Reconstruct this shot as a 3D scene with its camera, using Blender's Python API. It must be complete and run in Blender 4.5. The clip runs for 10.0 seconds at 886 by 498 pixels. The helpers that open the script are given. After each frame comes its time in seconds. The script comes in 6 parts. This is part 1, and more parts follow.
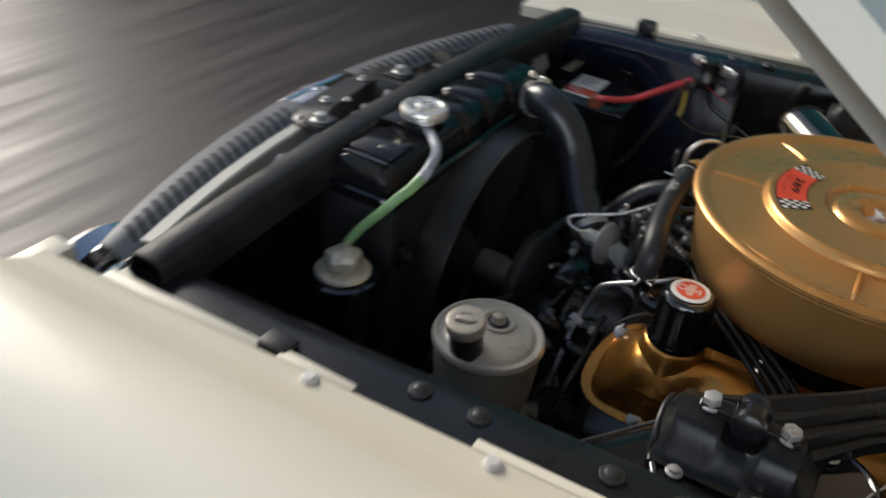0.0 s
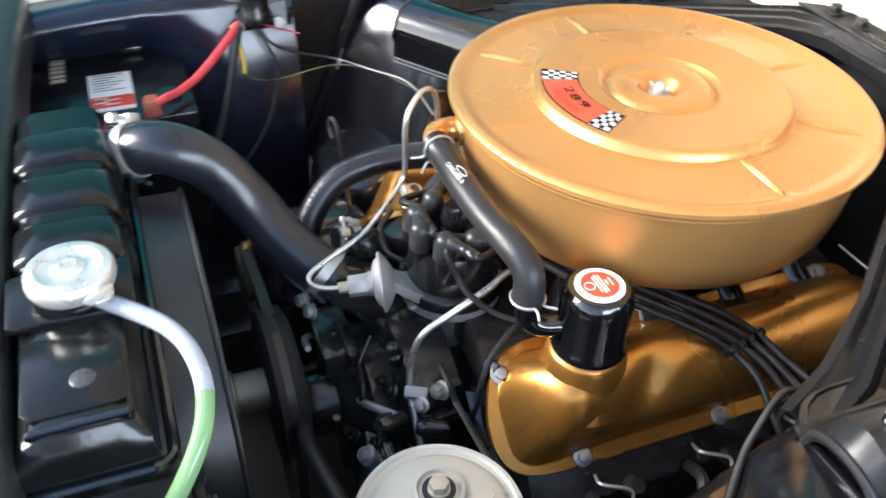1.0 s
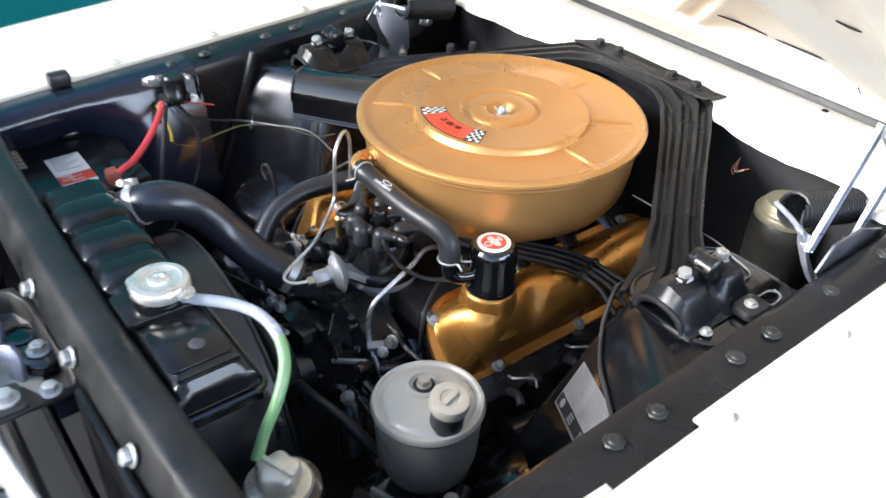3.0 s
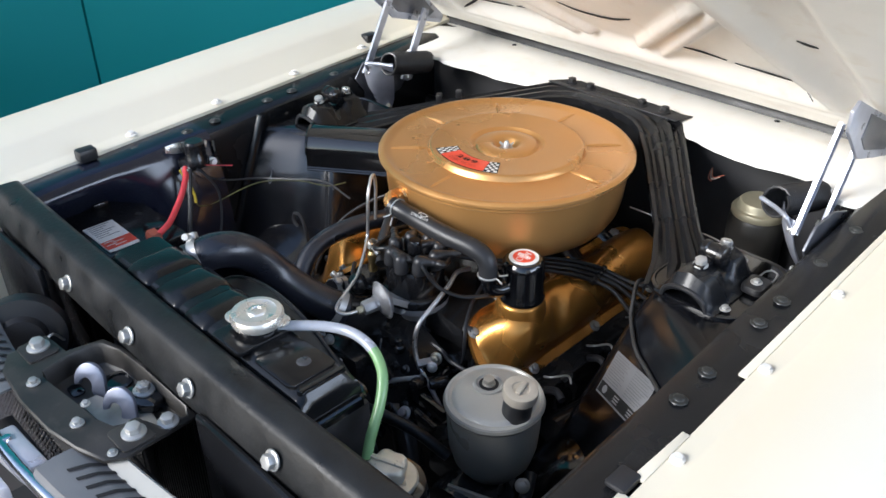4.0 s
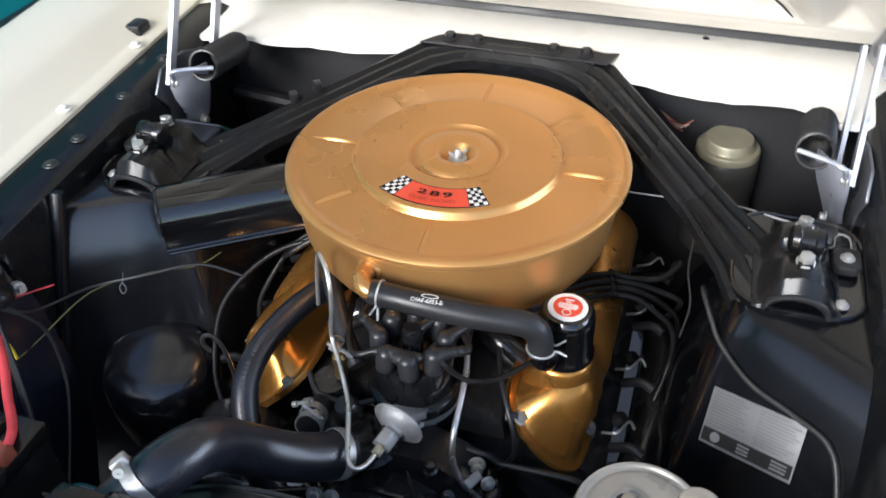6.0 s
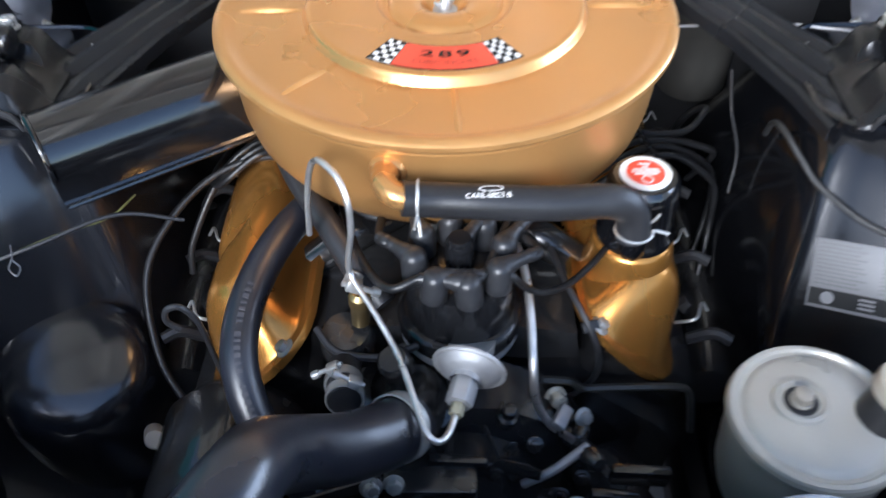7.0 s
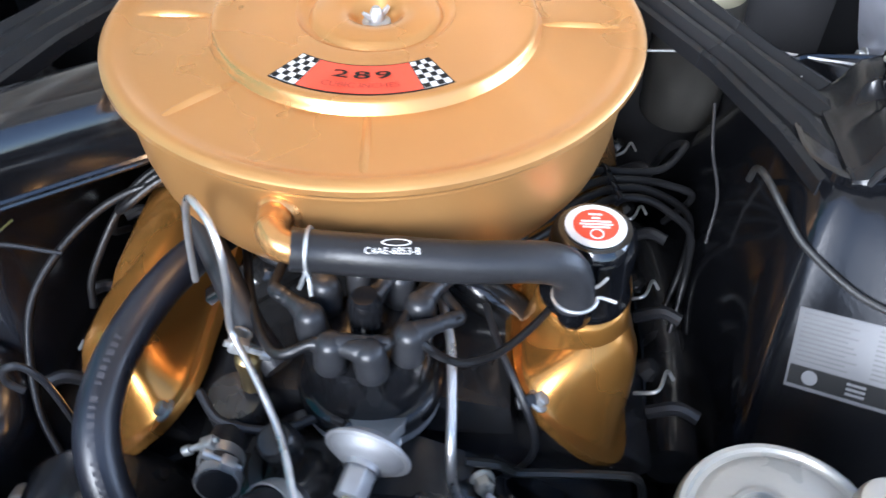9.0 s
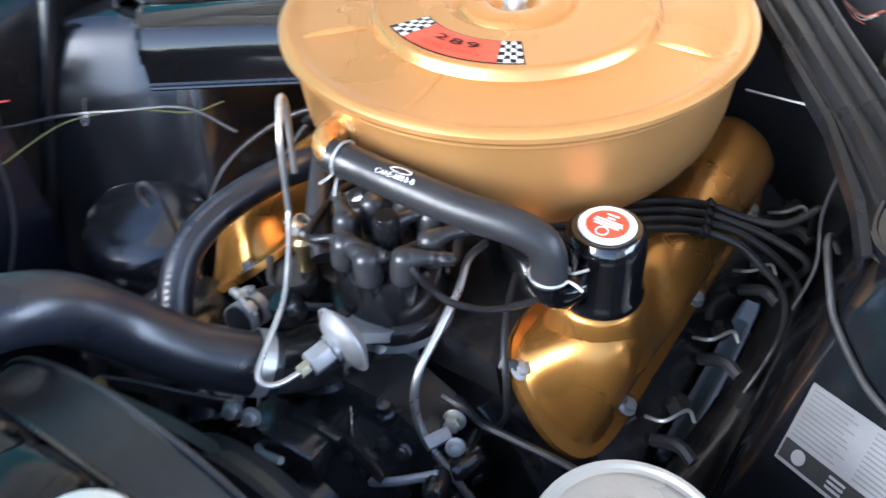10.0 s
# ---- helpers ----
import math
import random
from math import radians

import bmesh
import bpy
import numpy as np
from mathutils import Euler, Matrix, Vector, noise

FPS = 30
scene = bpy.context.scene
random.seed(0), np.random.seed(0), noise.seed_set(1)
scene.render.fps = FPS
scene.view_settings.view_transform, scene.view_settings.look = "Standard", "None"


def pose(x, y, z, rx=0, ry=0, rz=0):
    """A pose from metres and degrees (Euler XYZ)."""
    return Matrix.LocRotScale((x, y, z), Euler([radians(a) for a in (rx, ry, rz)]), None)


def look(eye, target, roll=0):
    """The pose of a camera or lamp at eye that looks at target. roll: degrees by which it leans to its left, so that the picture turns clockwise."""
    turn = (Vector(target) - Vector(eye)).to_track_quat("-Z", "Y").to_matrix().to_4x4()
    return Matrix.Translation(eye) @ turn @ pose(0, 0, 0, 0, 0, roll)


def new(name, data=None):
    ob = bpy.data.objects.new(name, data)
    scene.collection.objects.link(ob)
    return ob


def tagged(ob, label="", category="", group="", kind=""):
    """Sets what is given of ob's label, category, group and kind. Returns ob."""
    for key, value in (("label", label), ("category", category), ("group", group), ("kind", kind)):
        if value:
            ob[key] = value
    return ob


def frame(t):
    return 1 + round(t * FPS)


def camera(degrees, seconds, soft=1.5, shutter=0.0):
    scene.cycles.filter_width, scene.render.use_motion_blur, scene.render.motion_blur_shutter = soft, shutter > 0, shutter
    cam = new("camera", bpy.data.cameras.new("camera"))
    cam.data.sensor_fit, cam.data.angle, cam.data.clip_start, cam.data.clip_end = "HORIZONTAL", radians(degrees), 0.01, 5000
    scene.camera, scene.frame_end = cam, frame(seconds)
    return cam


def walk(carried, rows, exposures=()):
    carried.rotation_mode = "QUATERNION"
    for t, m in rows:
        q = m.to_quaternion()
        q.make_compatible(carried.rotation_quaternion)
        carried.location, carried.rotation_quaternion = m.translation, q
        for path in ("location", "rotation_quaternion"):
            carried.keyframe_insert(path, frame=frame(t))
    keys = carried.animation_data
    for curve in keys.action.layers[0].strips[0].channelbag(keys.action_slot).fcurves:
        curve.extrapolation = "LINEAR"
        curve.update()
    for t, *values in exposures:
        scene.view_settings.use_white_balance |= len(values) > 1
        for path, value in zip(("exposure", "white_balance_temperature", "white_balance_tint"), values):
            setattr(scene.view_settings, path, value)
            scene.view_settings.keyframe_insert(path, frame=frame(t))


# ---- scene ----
cam = camera(55.1, 10.0, shutter=0.35)
PATH = [
    (0, (1.005, -0.037, 1.416), (-0.458, -0.811, 0.293), 6.1),
    (0.5, (0.784, -0.318, 1.376), (-0.78, -0.381, 0.13), 3.4),
    (1, (0.636, -0.492, 1.339), (-0.806, 0.102, 0.087), 2.2),
    (1.5, (0.583, -0.544, 1.32), (-0.694, 0.299, 0.033), 1.0),
    (2, (0.599, -0.552, 1.327), (-0.602, 0.363, 0.016), 2.8),
    (2.5, (0.7, -0.63, 1.42), (-0.475, 0.322, 0.111), 4.9),
    (3, (0.848, -0.77, 1.498), (-0.429, 0.237, 0.333), 2.1),
    (3.2, (0.888, -0.833, 1.495), (-0.417, 0.197, 0.383), 0.8),
    (4.3, (0.822, -1.016, 1.538), (-0.336, 0.229, 0.485), -0.4),
    (4.5, (0.805, -1.022, 1.532), (-0.324, 0.243, 0.47), -0.5),
    (5, (0.701, -0.957, 1.511), (-0.336, 0.35, 0.408), -0.7),
    (5.2, (0.63, -0.906, 1.51), (-0.359, 0.42, 0.385), -0.5),
    (6.3, (0.173, -0.848, 1.514), (-0.143, 0.609, 0.181), -1.6),
    (6.5, (0.146, -0.837, 1.506), (-0.102, 0.596, 0.133), -1.7),
    (7, (0.014, -0.72, 1.331), (-0.025, 0.696, -0.081), -1.0),
    (7.5, (-0.095, -0.617, 1.225), (-0.001, 0.819, -0.163), 1.6),
    (8, (-0.112, -0.595, 1.227), (0.044, 0.837, -0.16), 2.9),
    (8.5, (-0.074, -0.604, 1.277), (0.073, 0.814, -0.126), 2.5),
    (9, (0.087, -0.609, 1.279), (0.013, 0.811, -0.127), 0.6),
    (9.5, (0.234, -0.597, 1.267), (-0.213, 0.762, -0.131), -0.4),
    (10, (0.362, -0.626, 1.285), (-0.517, 0.576, -0.049), -3.2),
]
EXPOSURES = [(0.0, -0.05, 7400, 10), (0.5, 1.85, 6900, 10), (1.0, 1.87, 6800, 10), (2.0, 1.87, 6750, 10), (2.5, 1.82, 6700, 10), (3.2, 1.25, 6500, 10), (4.3, 0.77, 6500, 10), (5.2, 0.84, 6500, 10), (6.3, 0.85, 6500, 10), (7.0, 1.31, 5900, 10), (7.5, 1.64, 5800, 10), (8.5, 1.62, 5800, 10), (9.0, 1.52, 5800, 10), (10.0, 1.8, 5900, 10)]
walk(cam, [(t, look(eye, target, roll)) for t, eye, target, roll in PATH], EXPOSURES)

# world and light
world = bpy.data.worlds.new("sky")
scene.world = world
world.use_nodes = True
wn = world.node_tree.nodes
sky = wn.new("ShaderNodeTexSky")
sky.sky_type = "NISHITA"
sky.sun_disc = False
sky.sun_elevation = radians(27)
sky.sun_rotation = radians(200)
sky.air_density = 1.0
sky.dust_density = 1.0
sky.ozone_density = 2.0
wn["Background"].inputs["Strength"].default_value = 0.15
world.node_tree.links.new(sky.outputs[0], wn["Background"].inputs["Color"])
sun_data = bpy.data.lights.new("sun", "SUN")
sun_data.energy = 2.5
sun_data.angle = radians(26)
sun_data.color = (0.97, 0.985, 1.0)
sun = new("sun", sun_data)
sun.matrix_world = look((-1.36, -3.76, 2.84), (0, 0, 0.8))
# added bluish fill lamp on the right, brightens the left tower and wing
fill_data = bpy.data.lights.new("window_daylight", "AREA")
fill_data.shape, fill_data.size, fill_data.size_y = "RECTANGLE", 4.4, 1.8
fill_data.energy, fill_data.color = 100, (0.70, 0.80, 1.0)
fill_light = new("window_daylight", fill_data)
fill_light.matrix_world = look((4.28, 1.2, 1.9), (0, 1.2, 1.9))


# ---- materials ----
def material(name, color, rough=0.5, metal=0.0, vary=0.15, scale=8.0, grain=180.0, bump=0.02, coat=0.0, rough_vary=0.12, wear=None, wear_amount=0.0, spec=0.5):
    """Painted, rubber or metal surface with patches, fine grain and relief."""
    m = bpy.data.materials.new(name)
    m.use_nodes = True
    nt = m.node_tree
    n, l = nt.nodes, nt.links
    b = n["Principled BSDF"]
    co = n.new("ShaderNodeTexCoord")
    big = n.new("ShaderNodeTexNoise")
    big.inputs["Scale"].default_value, big.inputs["Detail"].default_value = scale, 4.0
    fine = n.new("ShaderNodeTexNoise")
    fine.inputs["Scale"].default_value, fine.inputs["Detail"].default_value = grain, 3.0
    for t in (big, fine):
        l.new(co.outputs["Object"], t.inputs["Vector"])
    ramp = n.new("ShaderNodeMapRange")
    ramp.inputs["From Min"].default_value, ramp.inputs["From Max"].default_value = 0.3, 0.7
    ramp.inputs["To Min"].default_value, ramp.inputs["To Max"].default_value = 1.0 - vary, 1.0 + vary
    l.new(big.outputs["Fac"], ramp.inputs["Value"])
    mul = n.new("ShaderNodeVectorMath")
    mul.operation = "SCALE"
    mul.inputs[0].default_value = color
    l.new(ramp.outputs["Result"], mul.inputs["Scale"])
    out = mul.outputs[0]
    if wear:
        spots = n.new("ShaderNodeTexNoise")
        spots.inputs["Scale"].default_value, spots.inputs["Detail"].default_value = scale * 3.0, 8.0
        l.new(co.outputs["Object"], spots.inputs["Vector"])
        mask = n.new("ShaderNodeMapRange")
        mask.inputs["From Min"].default_value, mask.inputs["From Max"].default_value = 0.56, 0.72
        mask.inputs["To Max"].default_value = wear_amount
        l.new(spots.outputs["Fac"], mask.inputs["Value"])
        mix = n.new("ShaderNodeMix")
        mix.data_type = "RGBA"
        l.new(mask.outputs["Result"], mix.inputs["Factor"])
        l.new(out, mix.inputs[6])
        mix.inputs[7].default_value = (*wear, 1)
        out = mix.outputs[2]
    l.new(out, b.inputs["Base Color"])
    rr = n.new("ShaderNodeMapRange")
    rr.inputs["From Min"].default_value, rr.inputs["From Max"].default_value = 0.3, 0.7
    rr.inputs["To Min"].default_value, rr.inputs["To Max"].default_value = max(0.02, rough - rough_vary), min(1.0, rough + rough_vary)
    l.new(big.outputs["Fac"], rr.inputs["Value"])
    l.new(rr.outputs["Result"], b.inputs["Roughness"])
    b.inputs["Metallic"].default_value = metal
    b.inputs["Specular IOR Level"].default_value = spec
    b.inputs["Coat Weight"].default_value = coat
    b.inputs["Coat Roughness"].default_value = 0.08
    bp = n.new("ShaderNodeBump")
    bp.inputs["Strength"].default_value, bp.inputs["Distance"].default_value = bump * 10, 0.0004
    l.new(fine.outputs["Fac"], bp.inputs["Height"])
    l.new(bp.outputs["Normal"], b.inputs["Normal"])
    return m


GOLD = material("gold_paint", (0.665, 0.348, 0.124), 0.31, 0.75, 0.08, 6, 500, 0.02, 0.3)
GOLD_BOWL = material("gold_paint_bowl", (0.62, 0.325, 0.112), 0.40, 0.72, 0.06, 6, 500, 0.02, 0.1)
HARNESS = material("taped_harness", (0.024, 0.024, 0.024), 0.45, 0.0, 0.25, 30, 260, 0.06)
GOLD_DARK = material("gold_paint_cover", (0.57, 0.262, 0.060), 0.27, 0.8, 0.08, 6, 400, 0.02, 0.2, 0.06)
BLACK_GLOSS = material("gloss_black_paint", (0.0045, 0.0048, 0.006), 0.11, 0.0, 0.3, 5, 250, 0.02, 0.0, 0.05, spec=0.95)
# one tower paint twice: shaded right tower darker, window-lit left tower lighter
TOWER_SHADED = material("tower_paint_shaded", (0.0045, 0.0048, 0.006), 0.15, 0.0, 0.3, 5, 250, 0.02, 0.0, 0.04, spec=0.5)
TOWER_LIT = material("tower_paint_lit", (0.013, 0.014, 0.0175), 0.2, 0.0, 0.3, 5, 250, 0.02, 0.0, 0.04, spec=0.95)
BLACK_PAINT = material("black_body_paint", (0.010, 0.0105, 0.012), 0.24, 0.0, 0.3, 6, 220, 0.03, 0.0, 0.08, (0.03, 0.029, 0.028), 0.2, 0.32)
BLACK_SATIN = material("satin_black_paint", (0.017, 0.017, 0.019), 0.40, 0.0, 0.3, 9, 220, 0.05, 0.0, 0.1, (0.04, 0.038, 0.036), 0.25)
BLACK_DUSTY = material("dusty_black_paint", (0.023, 0.0245, 0.024), 0.40, 0.0, 0.3, 12, 160, 0.06, 0.0, 0.1, (0.05, 0.05, 0.047), 0.25)
BLACK_ENGINE = material("engine_black", (0.020, 0.0197, 0.0203), 0.18, 0.0, 0.4, 14, 140, 0.05, 0.0, 0.1, (0.03, 0.028, 0.025), 0.3, 0.7)
RUBBER = material("black_rubber", (0.020, 0.020, 0.022), 0.4, 0.0, 0.25, 12, 300, 0.06, spec=0.4)
RUBBER_OLD = material("rubber_hose", (0.013, 0.0145, 0.021), 0.33, 0.0, 0.25, 10, 300, 0.03, spec=0.65)
WIRE = material("dusty_wire_jacket", (0.010, 0.010, 0.011), 0.42, 0.0, 0.25, 25, 300, 0.05)
SUPPORT = material("support_undercoat", (0.017, 0.0175, 0.018), 0.40, 0.0, 0.35, 18, 140, 0.12, 0.0, 0.15, (0.03, 0.03, 0.029), 0.25, 0.3)
BOOT = material("dusty_boot_rubber", (0.021, 0.0215, 0.024), 0.40, 0.0, 0.25, 20, 260, 0.06)
PLASTIC = material("black_plastic", (0.009, 0.0092, 0.0105), 0.22, 0.0, 0.2, 12, 260, 0.05)
CREAM = material("cream_paint", (0.75, 0.695, 0.57), 0.5, 0.0, 0.03, 3, 300, 0.01, 0.1, 0.06)
CREAM_MATT = material("cream_primer", (0.82, 0.795, 0.745), 0.45, 0.0, 0.05, 7, 200, 0.04, 0.1, 0.08, (0.62, 0.50, 0.33), 0.25)
ZINC = material("zinc_plate", (0.47, 0.47, 0.46), 0.36, 0.6, 0.15, 30, 400, 0.04)
HINGE_ZINC = material("hinge_zinc", (0.43, 0.45, 0.52), 0.34, 0.55, 0.15, 30, 400, 0.04)
HINGE_DARK = material("weathered_zinc", (0.15, 0.155, 0.175), 0.36, 0.6, 0.2, 30, 300, 0.05)
HOOK_ZINC = material("blued_zinc", (0.22, 0.24, 0.31), 0.36, 0.55, 0.15, 30, 400, 0.04)
CHROME = material("chrome", (0.78, 0.78, 0.79), 0.14, 1.0, 0.04, 9, 300, 0.02, 0.0, 0.05)
TIN = material("tinned_cap", (0.74, 0.72, 0.67), 0.3, 0.75, 0.08, 40, 400, 0.05)
STEEL_LINE = material("steel_line", (0.64, 0.63, 0.62), 0.35, 0.85, 0.15, 40, 300, 0.04)
ALU = material("cast_aluminium", (0.55, 0.55, 0.55), 0.48, 0.75, 0.15, 40, 260, 0.12)
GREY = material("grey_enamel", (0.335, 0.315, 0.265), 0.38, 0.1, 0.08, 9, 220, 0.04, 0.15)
AGED_TIN = material("aged_tin", (0.72, 0.66, 0.54), 0.33, 0.45, 0.12, 40, 300, 0.05)
CAST_GREY = material("grey_casting", (0.36, 0.36, 0.37), 0.45, 0.45, 0.12, 40, 260, 0.08)
# black paint with the bluish sky reflection mixed into its base colour
BLACK_SKY_TINT = material("black_paint_sky_tint", (0.0095, 0.0125, 0.025), 0.2, 0.0, 0.15, 5, 220, 0.02, 0.0, 0.05, spec=0.6)
SNORKEL = material("snorkel_enamel", (0.006, 0.0063, 0.0075), 0.14, 0.0, 0.25, 9, 250, 0.015, 0.0, 0.05, spec=1.0)
GREY_CAP_DARK = material("dull_disc", (0.06, 0.06, 0.065), 0.35, 0.2, 0.15, 30, 260, 0.05)
GREY_CAP = material("grey_cap_enamel", (0.42, 0.375, 0.31), 0.42, 0.2, 0.1, 20, 220, 0.05)
TEAL = material("teal_panel", (0.002, 0.29, 0.275), 0.45, 0.0, 0.06, 0.8, 60, 0.02)
RED = material("red_ink", (0.72, 0.072, 0.035), 0.4, 0.0, 0.08, 20, 200, 0.02)
RED_CABLE = material("red_cable", (0.55, 0.05, 0.06), 0.4, 0.0, 0.1, 20, 200, 0.02)
WHITE_INK = material("white_ink", (0.78, 0.77, 0.74), 0.45, 0.0, 0.05, 20, 200, 0.02)
BLACK_INK = material("black_ink", (0.010, 0.010, 0.010), 0.55, 0.0, 0.1, 20, 200, 0.02, spec=0.2)
FOIL = material("foil_label", (0.15, 0.15, 0.155), 0.5, 0.2, 0.12, 30, 260, 0.06)
FOIL_TEXT = material("foil_print", (0.10, 0.10, 0.10), 0.5, 0.2, 0.1, 30, 260, 0.04)
BRASS = material("brass", (0.36, 0.26, 0.12), 0.35, 0.9, 0.15, 40, 300, 0.05)
OLIVE_CAP = material("dull_gold_cap", (0.38, 0.35, 0.25), 0.45, 0.35, 0.12, 30, 260, 0.05)
# the can's grey enamel made paler, as the light from above shows it
LID_LIT = material("grey_enamel_lit", (0.50, 0.475, 0.42), 0.36, 0.1, 0.08, 9, 220, 0.04, 0.15)
LATCH_PAINT = material("worn_latch_paint", (0.026, 0.024, 0.022), 0.4, 0.0, 0.3, 14, 200, 0.05, 0.0, 0.1, (0.09, 0.08, 0.07), 0.35)
YELLOW = material("yellow_wire", (0.50, 0.38, 0.04), 0.45, 0.0, 0.1, 20, 200, 0.02)
TERRACOTTA = material("red_terminal", (0.30, 0.075, 0.045), 0.5, 0.0, 0.15, 30, 200, 0.05)
DARK = material("radiator_fins", (0.014, 0.014, 0.014), 0.6, 0.0, 0.2, 20, 200, 0.05)
TANK = material("tank_enamel", (0.007, 0.0072, 0.0078), 0.16, 0.0, 0.3, 12, 220, 0.03, 0.0, 0.08, (0.02, 0.02, 0.019), 0.2, 0.4)
LINER = material("dark_liner", (0.013, 0.013, 0.015), 0.75, 0.0, 0.3, 9, 120, 0.1)


def clear_hose(name, color):
    m = material(name, color, 0.2, 0.0, 0.06, 20, 200, 0.01)
    b = m.node_tree.nodes["Principled BSDF"]
    b.inputs["Transmission Weight"].default_value = 0.35
    b.inputs["Subsurface Weight"].default_value = 0.0
    return m


HOSE_CLEAR = clear_hose("clear_vinyl", (0.46, 0.49, 0.56))
HOSE_GREEN = clear_hose("green_coolant_vinyl", (0.28, 0.50, 0.23))

# floor: brown-grey boards with long grain
FLOOR = material("floor_boards", (0.078, 0.062, 0.057), 0.45, 0.0, 0.07, 2.0, 60, 0.05, spec=0.4)
_nt = FLOOR.node_tree
_co = [n for n in _nt.nodes if n.type == "TEX_COORD"][0]
_map = _nt.nodes.new("ShaderNodeMapping")
_map.inputs["Scale"].default_value = (0.5, 7.0, 1.0)
_map.inputs["Rotation"].default_value = (0, 0, radians(22))
_nt.links.new(_co.outputs["Object"], _map.inputs["Vector"])
for n in _nt.nodes:
    if n.type == "TEX_NOISE":
        _nt.links.new(_map.outputs[0], n.inputs["Vector"])


# ---- mesh helpers ----
def v3(*a):
    return Vector(a)


def thing(name, at=(0, 0, 0), label="", category="", group="", kind=""):
    ob = new(name)
    ob.location = at
    ob.empty_display_size = 0.02
    return tagged(ob, label, category, group, kind)


def root_at(ob):
    while ob.parent:
        ob = ob.parent
    return Vector(ob.location)


def part(name, bm, mat, parent, label="", smooth=40):
    """Links a bmesh, in world places, as one mesh under a thing or a part."""
    bmesh.ops.recalc_face_normals(bm, faces=bm.faces)
    if parent:
        bmesh.ops.translate(bm, verts=bm.verts, vec=-root_at(parent))
    for f in bm.faces:
        f.smooth = True
    for e in bm.edges:
        if len(e.link_faces) == 2 and e.calc_face_angle(0) > radians(smooth):
            e.smooth = False
    me = bpy.data.meshes.new(name)
    bm.to_mesh(me)
    bm.free()
    me.materials.append(mat)
    ob = new(name, me)
    if parent:
        ob.parent = parent
    if label:
        ob["label"] = label
    return ob


def setting(name, bm, mat, label, category):
    return tagged(part(name, bm, mat, None), label, category, "", "structure")


def axis_to(direction):
    return Vector(direction).to_track_quat("Z", "Y").to_matrix().to_4x4()


def place(at, direction=(0, 0, 1)):
    return Matrix.Translation(at) @ axis_to(direction)


def lathe(profile, at=(0, 0, 0), direction=(0, 0, 1), seg=32, bm=None):
    """Turns (radius, height) round the axis."""
    bm = bm or bmesh.new()
    m = place(at, direction)
    rings = []
    for r, z in profile:
        if r < 1e-6:
            rings.append([bm.verts.new(m @ v3(0, 0, z))])
        else:
            rings.append([bm.verts.new(m @ v3(r * math.cos(2 * math.pi * i / seg), r * math.sin(2 * math.pi * i / seg), z)) for i in range(seg)])
    for a, b in zip(rings, rings[1:]):
        for i in range(seg):
            j = (i + 1) % seg
            if len(a) == 1 and len(b) == 1:
                break
            if len(a) == 1:
                bm.faces.new((a[0], b[i], b[j]))
            elif len(b) == 1:
                bm.faces.new((a[i], a[j], b[0]))
            else:
                bm.faces.new((a[i], a[j], b[j], b[i]))
    return bm


def spline(points, steps=8):
    """Catmull-Rom through the points."""
    p = [Vector(q) for q in points]
    p = [2 * p[0] - p[1]] + p + [2 * p[-1] - p[-2]]
    out = []
    for i in range(1, len(p) - 2):
        a, b, c, d = p[i - 1:i + 3]
        for k in range(steps):
            t = k / steps
            out.append(0.5 * (2 * b + (c - a) * t + (2 * a - 5 * b + 4 * c - d) * t * t + (3 * b - a - 3 * c + d) * t ** 3))
    out.append(p[-2])
    return out


def tube(points, radius, seg=10, steps=8, bm=None, straight=False):
    """A round tube along the points; radius may be a function of 0..1."""
    bm = bm or bmesh.new()
    line = [Vector(q) for q in points] if straight else spline(points, steps)
    rings, up = [], None
    for i, q in enumerate(line):
        d = (line[min(i + 1, len(line) - 1)] - line[max(i - 1, 0)]).normalized()
        up = d.orthogonal().normalized() if up is None else (up - d * up.dot(d)).normalized()
        side = d.cross(up)
        r = radius(i / (len(line) - 1)) if callable(radius) else radius
        rings.append([bm.verts.new(q + r * (math.cos(2 * math.pi * k / seg) * up + math.sin(2 * math.pi * k / seg) * side)) for k in range(seg)])
    for a, b in zip(rings, rings[1:]):
        for k in range(seg):
            bm.faces.new((a[k], a[(k + 1) % seg], b[(k + 1) % seg], b[k]))
    bm.faces.new(rings[0][::-1])
    bm.faces.new(rings[-1])
    return bm


def loft(sections, caps=True, closed=True, bm=None):
    """Skins rows of points; closed: each row is a ring."""
    bm = bm or bmesh.new()
    rows = [[bm.verts.new(Vector(q)) for q in s] for s in sections]
    n = len(rows[0])
    for a, b in zip(rows, rows[1:]):
        for k in range(n if closed else n - 1):
            bm.faces.new((a[k], a[(k + 1) % n], b[(k + 1) % n], b[k]))
    if caps and closed:
        bm.faces.new(rows[0][::-1])
        bm.faces.new(rows[-1])
    return bm


def sheet(sections, thick, bm=None):
    """An open skin given thickness."""
    bm = loft(sections, False, False, bm)
    bmesh.ops.recalc_face_normals(bm, faces=bm.faces)
    bmesh.ops.solidify(bm, geom=bm.faces[:], thickness=thick)
    return bm


